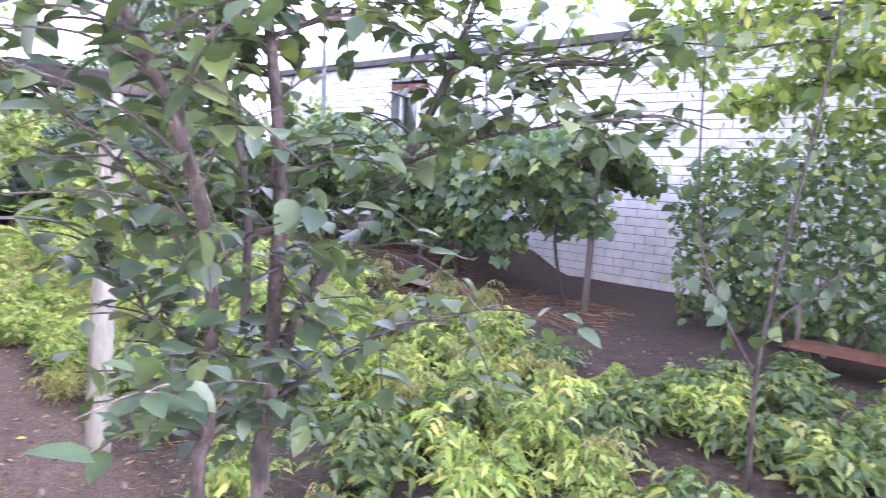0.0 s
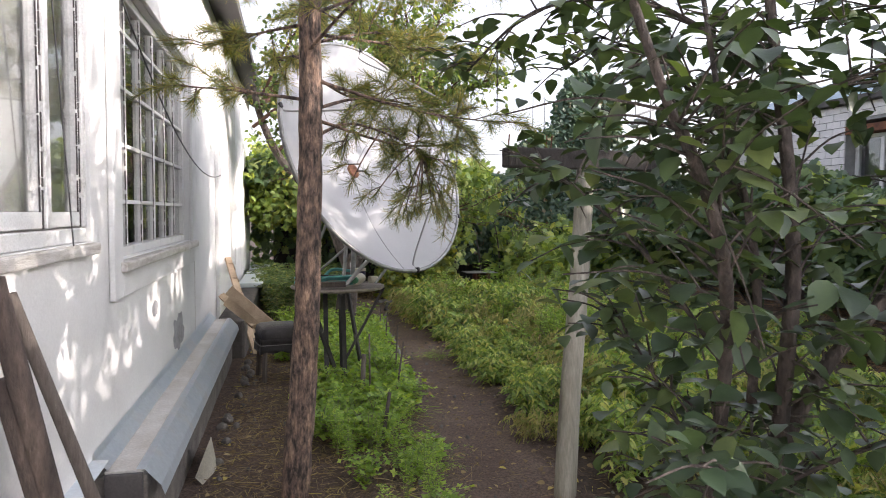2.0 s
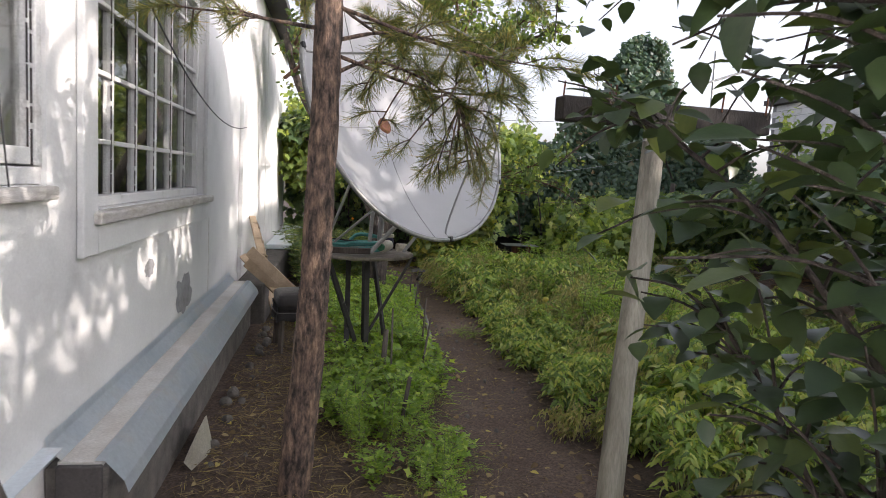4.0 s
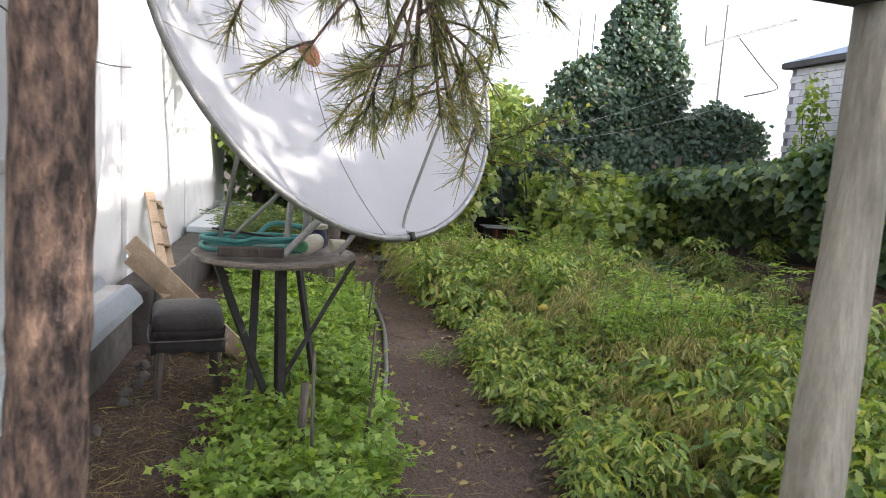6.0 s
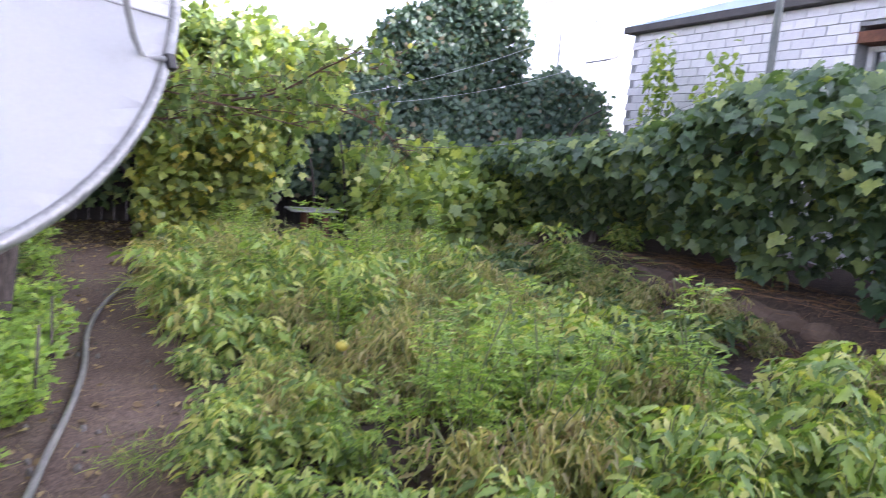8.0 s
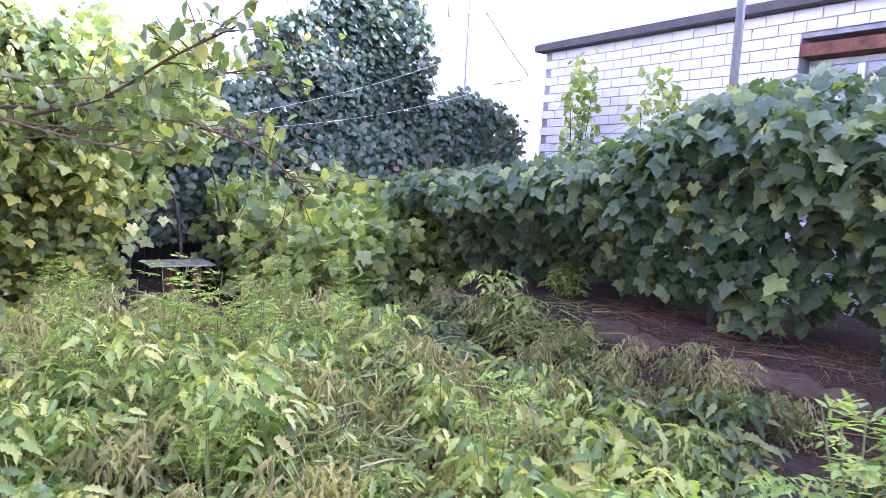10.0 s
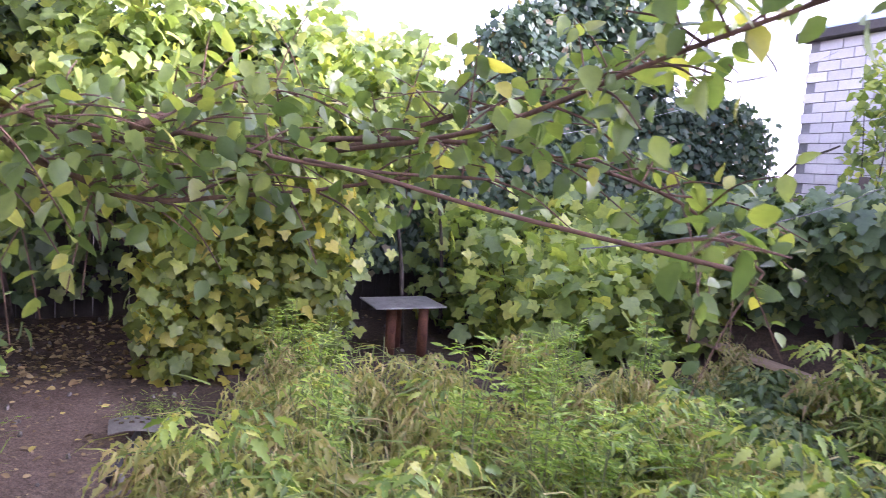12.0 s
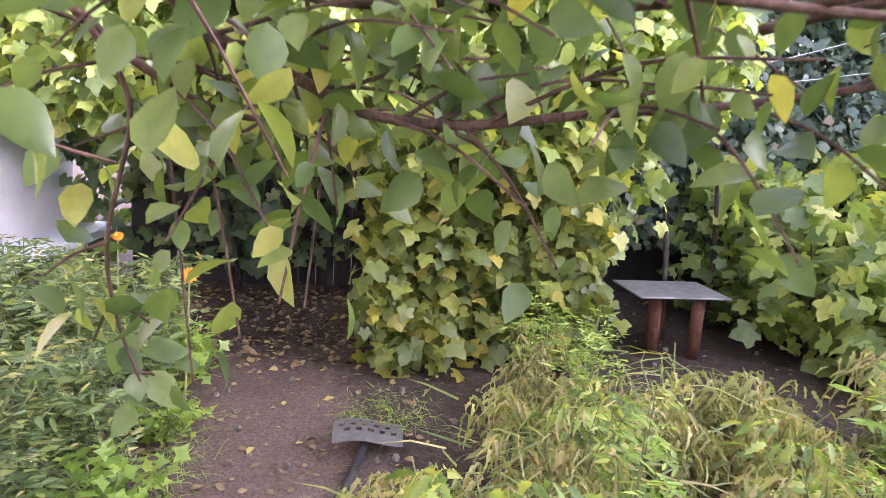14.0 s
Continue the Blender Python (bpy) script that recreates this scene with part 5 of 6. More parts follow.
# crown above z = 3.3 is out of view, added to shade the house wall
build_tree("tree", "tall light green tree spreading leafy limbs before the brick wall", "tree", [
    ([(0.6, 6.5, -0.05), (0.5, 6.45, 1.2), (0.3, 6.4, 2.4), (0.1, 6.3, 4.4), (0.0, 6.3, 6.2)], 0.075, 0.02, 2.0),
    ([(0.45, 6.45, 1.6), (-0.4, 6.1, 2.3), (-1.4, 5.8, 2.6), (-2.4, 5.6, 2.5)], 0.02, 0.006, 1.8),
    ([(0.35, 6.4, 2.2), (-0.6, 6.3, 2.8), (-1.8, 6.2, 3.0), (-3.0, 6.1, 2.9)], 0.02, 0.006, 2.0),
    ([(0.4, 6.45, 1.9), (-0.3, 6.3, 2.0), (-1.2, 6.2, 2.1)], 0.014, 0.005, 1.4),
    ([(0.3, 6.4, 2.5), (-0.3, 5.9, 3.3), (-1.3, 5.5, 3.6), (-2.2, 5.3, 3.5)], 0.02, 0.006, 2.2),
    ([(0.3, 6.4, 2.7), (0.9, 5.8, 3.2), (1.6, 5.2, 3.4)], 0.02, 0.006, 2.0),
    ([(0.2, 6.35, 3.3), (-0.8, 6.4, 3.9), (-2.0, 6.4, 4.2), (-3.2, 6.4, 4.2)], 0.026, 0.006, 3.6, 0.6),
    ([(0.2, 6.35, 3.5), (1.2, 6.4, 4.0), (2.4, 6.4, 4.2), (3.6, 6.3, 4.2)], 0.026, 0.006, 3.6, 0.6),
    ([(0.1, 6.3, 4.0), (-0.9, 6.4, 4.7), (-2.1, 6.4, 5.0), (-3.1, 6.4, 5.0)], 0.024, 0.006, 3.6, 0.6),
    ([(0.1, 6.3, 4.0), (1.2, 6.4, 4.8), (2.4, 6.4, 5.0), (3.4, 6.3, 5.1)], 0.024, 0.006, 3.6, 0.6),
    ([(0.1, 6.3, 4.6), (-0.8, 6.4, 5.5), (-1.8, 6.4, 5.9)], 0.02, 0.006, 3.0, 0.6),
    ([(0.1, 6.3, 4.8), (0.9, 6.4, 5.6), (1.9, 6.4, 6.0)], 0.02, 0.006, 3.0, 0.6),
    ([(0.3, 6.4, 2.8), (1.2, 6.4, 3.2), (2.4, 6.4, 3.3), (3.4, 6.3, 3.3)], 0.02, 0.006, 2.8, 0.6),
    # two unseen limbs added to keep the sun off the dish
    ([(-0.8, 6.4, 3.9), (-2.2, 6.5, 3.7), (-3.4, 6.6, 3.6), (-4.4, 6.6, 3.7)], 0.018, 0.006, 3.4, 0.6),
    ([(-0.9, 6.4, 4.7), (-2.4, 6.5, 4.5), (-3.6, 6.6, 4.4), (-4.6, 6.6, 4.4)], 0.018, 0.006, 3.0, 0.6),
    ([(0.2, 6.35, 3.2), (-0.9, 6.1, 3.4), (-1.9, 6.0, 3.5)], 0.018, 0.006, 3.0, 0.6),
    ([(-0.4, 6.1, 2.3), (-1.2, 6.3, 2.45), (-2.2, 6.3, 2.2)], 0.012, 0.005, 1.8, 0.45),
], M_BARK, L_TREE, T_OVAL, 0.12, 32, 0.5, 11, 0.05, 0.5, up=0.0)
build_tree("sapling", "thin bare-stemmed sapling with few leaves", "tree", [
    ([(-0.95, 3.35, -0.05), (-0.98, 3.4, 0.6), (-0.95, 3.55, 1.2), (-0.9, 3.7, 1.9), (-0.85, 3.8, 2.6)], 0.014, 0.005, 1.0),
    ([(-0.98, 3.4, 0.55), (-1.15, 3.3, 0.9), (-1.25, 3.2, 1.3), (-1.3, 3.2, 2.2)], 0.009, 0.004, 1.0),
    ([(-0.97, 3.45, 0.8), (-0.7, 3.7, 1.1), (-0.45, 3.9, 1.3)], 0.008, 0.004, 0.7),
], M_BARK, L_BROAD, T_OVATE, 0.1, 8, 0.3, 5, 0.04, 0.5)


# ---- garden plants: a few kinds, each built once and then copied ----
def plant(name, label, h, r, stems, per, leaf, template, size, droop=0.3, fern=False, reach=(1.2, 2.6)):
    t = thing(name, label, "plant")
    bm = bmesh.new()
    P, T, N, S = [], [], [], []
    for k in range(stems):
        a = random.uniform(0, 6.283)
        e = Vector((math.cos(a), math.sin(a), 0)) * r * random.uniform(0.3, 1.0) + Vector((0, 0, h * random.uniform(0.55, 1.05)))
        s = spline([(0, 0, -0.03), e * 0.5 + Vector((0, 0, h * 0.15)), e], 4)
        tube(s, taper(0.0042, 0.002, len(s)), 4, bm)
        for j in range(per):
            u = random.uniform(0.12, 1.0) * (len(s) - 1)
            i = min(int(u), len(s) - 2)
            p = s[i] + (s[i + 1] - s[i]) * (u - i)
            b = random.uniform(0, 6.283)
            d = Vector((math.cos(b), math.sin(b), 0.35)).normalized()
            L = size * random.uniform(*reach)
            side = d.cross(Vector((0, 0, 1))).normalized()
            m = 7 if fern else 5
            for q in range(m):
                f = 0.3 + 0.7 * (q // 2) / (m // 2)
                sg = (-1 if q % 2 else 1) if q < m - 1 else 0
                at = p + d * L * f + Vector((0, 0, -droop * L * f * f))
                P.append(at)
                T.append(d * (0.5 if sg else 1) + side * sg * 0.9 + Vector((0, 0, -droop * 0.8)) + Vector((random.gauss(0, 0.2), random.gauss(0, 0.2), random.gauss(0, 0.2))))
                N.append((random.gauss(0, 0.7), random.gauss(0, 0.7), 1))
                S.append(size * random.uniform(0.6, 1.15) * (1.2 if not sg else 1))
    st = part("stalk", bm, M_STEM, t)
    st["kind"] = "stuff"
    from_mesh("leaves", scatter("leaves", template, P, T, N, S), leaf, t)["kind"] = "stuff"
    return t


KINDS = {
    "tomato": [plant("tomato_plant", "sprawling green tomato plant in the bed", h, r, 8, 9, L_TOMATO, T_JAGGED, s, 0.6, True, (1.6, 2.8)) for h, r, s in ((0.5, 0.24, 0.076), (0.42, 0.28, 0.082), (0.62, 0.2, 0.068), (0.36, 0.26, 0.07))],
    "wither": [plant("tomato_plant", "withering yellow-brown tomato plant in the bed", h, r, 10, 7, L_WITHER, T_CURLED, s, 1.0, True, (1.6, 2.8)) for h, r, s in ((0.44, 0.26, 0.066), (0.52, 0.22, 0.058), (0.38, 0.28, 0.07))],
    "fern": [plant("feathery_weed", "tall feathery light green weed among the tomatoes", h, r, 7, 12, L_HERB, T_NARROW, s, 0.1, True) for h, r, s in ((0.72, 0.16, 0.042), (0.62, 0.2, 0.038))],
    "herb": [plant("herb_plant", "low bright green parsley-like herb", h, r, 11, 5, L_HERB, T_HERB, s, 0.3) for h, r, s in ((0.26, 0.18, 0.045), (0.2, 0.2, 0.048))],
    "potato": [plant("potato_plant", "leafy green potato plant on dark soil", h, r, 8, 10, L_POTATO, T_JAGGED, s, 0.5) for h, r, s in ((0.36, 0.22, 0.085), (0.3, 0.26, 0.09))],
    "marigold": [plant("marigold_plant", "feathery marigold plant with dark green leaves", h, r, 9, 13, L_POTATO, T_NARROW, s, 0.25, True, (1.6, 2.8)) for h, r, s in ((0.66, 0.2, 0.05),)],
    "blade": [plant("grass_weed", "thin arching grass weed among withered stalks", h, r, 7, 8, L_GRASS, T_GRASS, s, 0.3) for h, r, s in ((0.42, 0.16, 0.17), (0.34, 0.2, 0.15))],
    "grass": [plant("grass_tuft", "tuft of thin green grass", 0.07, 0.05, 6, 4, L_HERB, T_GRASS, 0.08, 0.2)],
}
USED = set()


def put(kind, x, y, scale=1.0):
    src = random.choice(KINDS[kind])
    m = pose(x, y, ground_z(x, y), random.uniform(-8, 8), random.uniform(-8, 8), random.uniform(0, 360))
    if src.name in USED:
        ob = copy_thing(src, m)
    else:
        USED.add(src.name)
        ob = src
        ob.matrix_basis = m
    ob.scale = (scale,) * 3


def fill(x0, x1, y0, y1, step, choose, keep=1.0):
    x = x0
    while x > x1:
        y = y0
        while y < y1:
            px, py = x + random.uniform(-0.4, 0.4) * step, y + random.uniform(-0.4, 0.4) * step
            if random.random() < keep:
                k = choose(px, py)
                if k:
                    put(k[0], px, py, k[1] * random.uniform(0.85, 1.2))
            y += step
        x -= step


def bed(x, y):
    edge = path_y(x) + 0.36 + 0.08 * noise.noise(Vector((x * 2, 0, 9)))
    if y < edge:
        return None
    if x < -10.4 and y < 1.9 or random.random() < 0.06:
        return None
    low = 0.62 if -8.0 < x < -3.9 and y < 2.1 else 1.0
    n1 = noise.noise(Vector((x * 0.7, y * 0.7, 4)))
    dry = 0.46 + (-x - 6.5) * 0.09 - (y - 2) * 0.1 + n1 * 0.5
    if y > 3.7 + 0.5 * n1 and x > -9 and random.random() < 0.52 or y > 4.2 and random.random() < 0.45 or (x < -10.9 and y > 2.4):
        return None
    if y > 3.9 and random.random() < 0.7:
        return ("potato", 0.9) if random.random() < 0.5 else ("wither", 0.85)
    if x < -7.5 and random.random() < 0.16:
        return ("blade", 1.1)
    if 2.0 < y < 4.4 and x < -6.2 and random.random() < 0.3 + 0.7 * noise.noise(Vector((x * 0.9, y * 0.9, 1))):
        return ("fern", low)
    if random.random() < dry:
        return ("wither", 0.95 * low)
    return ("tomato", low)


def front_bed(x, y):
    if y < path_y(x) + 0.55 or (x > -1.5 and y < 2.3):
        return None
    n1 = noise.noise(Vector((x * 0.8, y * 0.8, 2)))
    if y > 4.4 + 0.8 * n1 and random.random() < 0.8:
        return None
    if n1 < -0.25:
        return None
    if random.random() < 0.12:
        return ("wither", 0.7)
    return ("tomato", 0.8) if x < -2.9 + n1 or random.random() < 0.3 else ("potato", 0.9)


fill(-4.2, -11.7, 1.45, 5.7, 0.27, bed)
fill(0.4, -4.2, 1.5, 5.6, 0.34, front_bed, 0.85)
fill(-4.3, -9.4, -0.25, 0.74, 0.19, lambda x, y: ("herb", 1.0) if y < path_y(x) - 0.36 and not (-6.9 < x < -5.9 and y < 0.0) and (y > -0.05 or x < -7.1) else None, 0.9)
fill(-9.6, -12.4, -0.55, 0.62, 0.24, lambda x, y: ("marigold", 1.0) if y < path_y(x) - 0.56 else ("herb", 1.1) if y < path_y(x) - 0.4 else None, 0.9)
fill(-2.9, -4.4, 0.12, 0.6, 0.2, lambda x, y: ("fern", 0.42) if random.random() < 0.5 else ("herb", 0.75), 0.75)
for kind, x, y in (("tomato", -9.69, 5.45), ("wither", -9.1, 5.45), ("potato", -8.49, 4.82), ("potato", -7.98, 4.59), ("wither", -8.41, 5.72), ("tomato", -10.14, 6.39), ("wither", -8.51, 5.22), ("potato", -7.85, 4.88)):
    put(kind, x, y, random.uniform(0.75, 0.95))
for x, y in ((-6.9, 1.32), (-7.0, 1.22), (-11.3, 1.25), (-11.4, 1.4), (-11.2, 1.5), (-3.3, 0.5), (-4.0, 0.45), (-4.4, 0.5), (-4.6, 0.42), (-10.6, 0.6), (-10.9, 0.55), (-5.0, 0.62), (-3.9, 0.65)):
    put("grass", x, y, random.uniform(0.7, 1.2))


# ---- small things on and about the iron table ----
def coil(c, r, turns, tube_r, squash=0.75, rise=0.012):
    pts = []
    n = int(turns * 28)
    for i in range(n + 1):
        a = 2 * math.pi * i / 28
        rr = r * (1 + 0.09 * math.sin(a * 0.37) + 0.04 * math.sin(a * 2.3))
        pts.append((c[0] + rr * math.cos(a) * squash, c[1] + rr * math.sin(a), c[2] + tube_r + rise * abs(math.sin(a * 0.5 + i * 0.02)) + 0.018 * (i // 28)))
    return pts


TZ = 0.929
hose = thing("garden_hose", "teal rubber hose coiled loosely on the table", "hose")
p = coil((-5.88, 0.06, TZ), 0.26, 3.2, 0.012)
part("hose", tube(p, 0.012, 8), M_HOSE_GREEN, hose, smooth=True)
part("hose_end", tube(spline([(-6.08, 0.02, TZ + 0.012), (-6.16, 0.12, TZ + 0.1), (-6.1, 0.3, TZ + 0.09)], 6), 0.015, 10), M_HOSE_GREEN, hose, smooth=True)


def lying(bm, x, y, z, yaw):
    bm.transform(Matrix.Translation((x, y, z)) @ pose(0, 0, 0, 90, 0, yaw))
    return bm


bottle = thing("plastic_bottle", "cream plastic bottle with a green cap lying down", "bottle")
shell = part("bottle", lying(lathe([(0.03, -0.16), (0.042, -0.15), (0.045, -0.05), (0.045, 0.0), (0.03, 0.035), (0.024, 0.04)], 20), -5.72, 0.3, TZ + 0.05, 70), M_CREAM, bottle, smooth=True)
part("cap", lying(lathe([(0.027, 0.035), (0.028, 0.04), (0.028, 0.065), (0.022, 0.07)], 18), -5.72, 0.3, TZ + 0.05, 70), M_GREEN_CAP, shell, "green screw cap")
jar = thing("jar", "dark blue jar with a pale lid standing on the table", "jar", Matrix.Translation((-6.0, 0.36, TZ)))
part("jar", lathe([(0.04, 0.0), (0.046, 0.01), (0.046, 0.085), (0.036, 0.1)], 20), M_NAVY, jar, smooth=True)
part("lid", lathe([(0.045, 0.101), (0.05, 0.104), (0.05, 0.122), (0.046, 0.126)], 20), M_CREAM, jar, "pale plastic lid")
cup = thing("cup", "small pale plastic cup lying among the clutter", "cup")
part("cup", lying(lathe([(0.022, -0.05), (0.03, -0.045), (0.034, 0.03), (0.028, 0.032), (0.02, -0.03)], 16), -5.84, 0.45, TZ + 0.037, 20), M_CREAM, cup, smooth=True)
tagged(part("wood_block", box(-5.66, -5.6, -0.1, 0.2, TZ, TZ + 0.045, 0.006), M_WOOD_GREY), "grey weathered wooden batten lying on the table", "wood")
tagged(part("steel_rod", tube([(-6.05, -0.18, TZ + 0.075), (-5.75, 0.2, TZ + 0.075)], 0.006, 6), M_BLACK_IRON), "thin dark iron rod across the hose", "rod")


# ---- planks heaped against the wall beyond the stool ----
def plank(a, b, w, t, label, roll=0.0):
    a, b = Vector(a), Vector(b)
    bm = box(-w / 2, w / 2, -t / 2, t / 2, 0, (b - a).length, 0.003)
    bm.transform(Matrix.Translation(a) @ (b - a).to_track_quat("Z", "X").to_matrix().to_4x4() @ pose(0, 0, 0, 0, 0, roll))
    return tagged(part("plank", bm, M_PLANK), label, "plank", "planks at the wall")


plank((-6.79, 0.02, 0.0), (-7.3, -0.88, 0.73), 0.11, 0.025, "pale plank leaning on the house plinth", 20)
plank((-7.0, -0.1, 0.0), (-7.42, -0.92, 0.6), 0.1, 0.025, "pale plank leaning on the house plinth", 15)
plank((-7.25, -0.62, 0.35), (-7.75, -1.0, 0.62), 0.07, 0.04, "short brown plank on the heap", 60)
lad = thing("crate", "broken wooden crate with slats leaning at the wall", "crate")
for i in range(2):
    part("rail", beam((-7.5 - 0.28 * i, -0.62 + 0.0 * i, 0.0), (-8.3 - 0.28 * i, -0.98, 1.0 - 0.1 * i), 0.07, 0.03, 0.003), M_PLANK, lad)
for i in range(5):
    f = 0.3 + 0.16 * i
    part("slat", beam((-7.47 - 0.8 * f, -0.6 - 0.36 * f, f), (-7.8 - 0.8 * f, -0.6 - 0.36 * f, f * 0.9), 0.05, 0.018, 0.002), M_PLANK, lad)
shard = bmesh.new()
n = 10
A = [shard.verts.new((-4.46 + 0.5 * i / n, -0.74 + 0.05 * math.sin(i / n * 3.1), 0.0)) for i in range(n + 1)]
Bv = [shard.verts.new((-4.46 + 0.5 * i / n, -0.78 + 0.06 * math.sin(i / n * 3.1), 0.02 + 0.17 * math.sin(i / n * 3.0))) for i in range(n + 1)]
for i in range(n):
    shard.faces.new((A[i], A[i + 1], Bv[i + 1], Bv[i]))
bmesh.ops.solidify(shard, geom=shard.faces[:], thickness=0.006)
tagged(part("slate_shard", shard, M_CREAM, smooth=True), "curved pale shard of roofing sheet standing by the plinth", "shard")

# ---- hose along the path, stakes, plate ----
pts = [(-5.5, 0.72), (-6.0, 0.78), (-6.29, 0.8), (-6.7, 0.86), (-7.1, 0.9), (-7.6, 0.95), (-8.17, 0.98), (-8.8, 0.97), (-9.4, 1.02), (-9.97, 1.13), (-10.4, 1.25), (-10.66, 1.22)]
tagged(part("water_hose", tube(spline([(x, y, ground_z(x, y) + 0.022) for x, y in pts], 6), 0.017, 8), M_HOSE_GREY, smooth=True), "grey plastic water hose along the footpath", "hose")
pole_thing("black_pipe", "short black plastic pipe lying by the path", "pipe", [(-10.5, 1.2, 0.012), (-10.98, 1.31, 0.03)], 0.018, M_BLACK_IRON, wobble=0)
for i, (x, y, h, r, lean) in enumerate(((-5.33, 0.3, 0.42, 0.022, 0.02), (-5.44, 0.59, 0.5, 0.009, 0.06), (-5.9, 0.66, 0.55, 0.008, 0.02), (-7.6, 0.8, 0.42, 0.008, 0.03), (-5.2, 0.36, 0.6, 0.008, -0.01), (-4.35, 0.33, 0.38, 0.014, 0.05), (-8.2, 0.82, 0.4, 0.008, 0.01))):
    pole_thing("stake", "thin grey garden stake in the herb bed" if r < 0.02 else "thick grey stake in the herb bed", "stake", [(x, y, -0.05), (x + lean, y + lean, h)], [r, r * 0.85], M_WOOD_GREY, 8, 0.1, "garden stakes")


def perforated_plate():
    nx, ny = 9, 6
    bm = bmesh.new()
    v = [[bm.verts.new((-10.93 - 0.3 * i / (nx * 2), 1.17 + 0.3 * j / (ny * 2), 0.055 + 0.035 * math.sin(i * 0.25) + 0.015 * math.sin(j * 0.4))) for j in range(ny * 2 + 1)] for i in range(nx * 2 + 1)]
    for i in range(nx * 2):
        for j in range(ny * 2):
            if not (i % 2 == 1 and (j + i // 2) % 2 == 1 and 1 < i < nx * 2 - 1 and 0 < j < ny * 2 - 1):
                bm.faces.new((v[i][j], v[i + 1][j], v[i + 1][j + 1], v[i][j + 1]))
    bmesh.ops.solidify(bm, geom=bm.faces[:], thickness=0.005)
    tagged(part("perforated_plate", bm, M_HOSE_GREY), "bent grey plate with rows of holes on the path edge", "plate")


perforated_plate()


def flower(x, y, z, r):
    f = thing("marigold_flower", "orange marigold bloom on a thin stem", "flower", group="marigold blooms")
    P, T, N, S = [], [], [], []
    axis = Vector((0.8, 0.1, 0.55)).normalized()
    e1 = axis.orthogonal().normalized()
    e2 = axis.cross(e1)
    for ring, (k, t) in enumerate(((12, 0.15), (10, 0.5), (7, 1.1))):
        for i in range(k):
            a = 2 * math.pi * i / k + ring
            d = e1 * math.cos(a) + e2 * math.sin(a)
            P.append(Vector((x, y, z)) + axis * ring * r * 0.12)
            T.append(d + axis * t)
            N.append(axis - d * t)
            S.append(r * (1.0 - 0.2 * ring))
    from_mesh("petals", scatter("petals", T_OVATE, P, T, N, S), M_PETAL, f)
    part("stalk", tube(spline([(x - 0.04, y - 0.05, 0.0), (x - 0.02, y - 0.02, z / 2), (x, y, z)], 4), 0.004, 5), M_STEM, f)


flower(-11.07, 0.573, 0.73, 0.036)
flower(-11.3, 0.22, 0.84, 0.024)


def fruit(x, y, z, r, m, label):
    b = bmesh.new()
    bmesh.ops.create_uvsphere(b, u_segments=16, v_segments=10, radius=r, matrix=Matrix.Translation((x, y, z)) @ Matrix.Diagonal((1, 1, 0.85, 1)))
    t = tagged(part("tomato", b, m, smooth=True), label, "tomato", "tomatoes")
    part("calyx", scatter_calyx(x, y, z + r * 0.8, r), L_TOMATO, t)


def scatter_calyx(x, y, z, r):
    b = bmesh.new()
    for i in range(5):
        a = i * 1.2566
        c = [b.verts.new((x, y, z)), b.verts.new((x + r * 0.35 * math.cos(a + 0.4), y + r * 0.35 * math.sin(a + 0.4), z + 0.002)), b.verts.new((x + r * 0.8 * math.cos(a), y + r * 0.8 * math.sin(a), z - 0.003)), b.verts.new((x + r * 0.35 * math.cos(a - 0.4), y + r * 0.35 * math.sin(a - 0.4), z + 0.002))]
        b.faces.new(c)
    return b


M_TOMATO = surface("unripe_tomato_skin", [(0.3, (0.5, 0.42, 0.05)), (0.7, (0.6, 0.52, 0.1))], 20, 0.35, bump=0)
M_TOMATO_GREEN = surface("green_tomato_skin", [(0.3, (0.2, 0.28, 0.07)), (0.7, (0.28, 0.36, 0.1))], 20, 0.35, bump=0)
for x, y, z in ((-6.55, 3.05, 0.3), (-7.4, 2.2, 0.3), (-8.3, 3.2, 0.28)):
    fruit(x, y, z, 0.035, M_TOMATO, "yellow unripe tomato among the leaves")
for x, y, z in ((-9.9, 2.5, 0.2), (-10.2, 2.1, 0.2), (-9.6, 1.9, 0.18), (-10.5, 2.3, 0.2), (-6.9, 1.75, 0.2)):
    fruit(x, y, z, 0.028, M_TOMATO_GREEN, "small green tomato among withered leaves")


# ---- earth bank under the vines: stones, boards, straw ----
def stone(x, y, z, s):
    b = bmesh.new()
    bmesh.ops.create_icosphere(b, subdivisions=3, radius=1.0)
    for v in b.verts:
        d = 1 + 0.28 * noise.noise(v.co * 1.4 + Vector((x * 7, y * 5, 0))) + 0.08 * noise.noise(v.co * 4 + Vector((x, 0, y)))
        v.co = Vector((x, y, z)) + Vector((v.co.x * s * 1.5, v.co.y * s, v.co.z * s * 0.85)) * d
    return part("stone", b, M_CLAY, smooth=False)


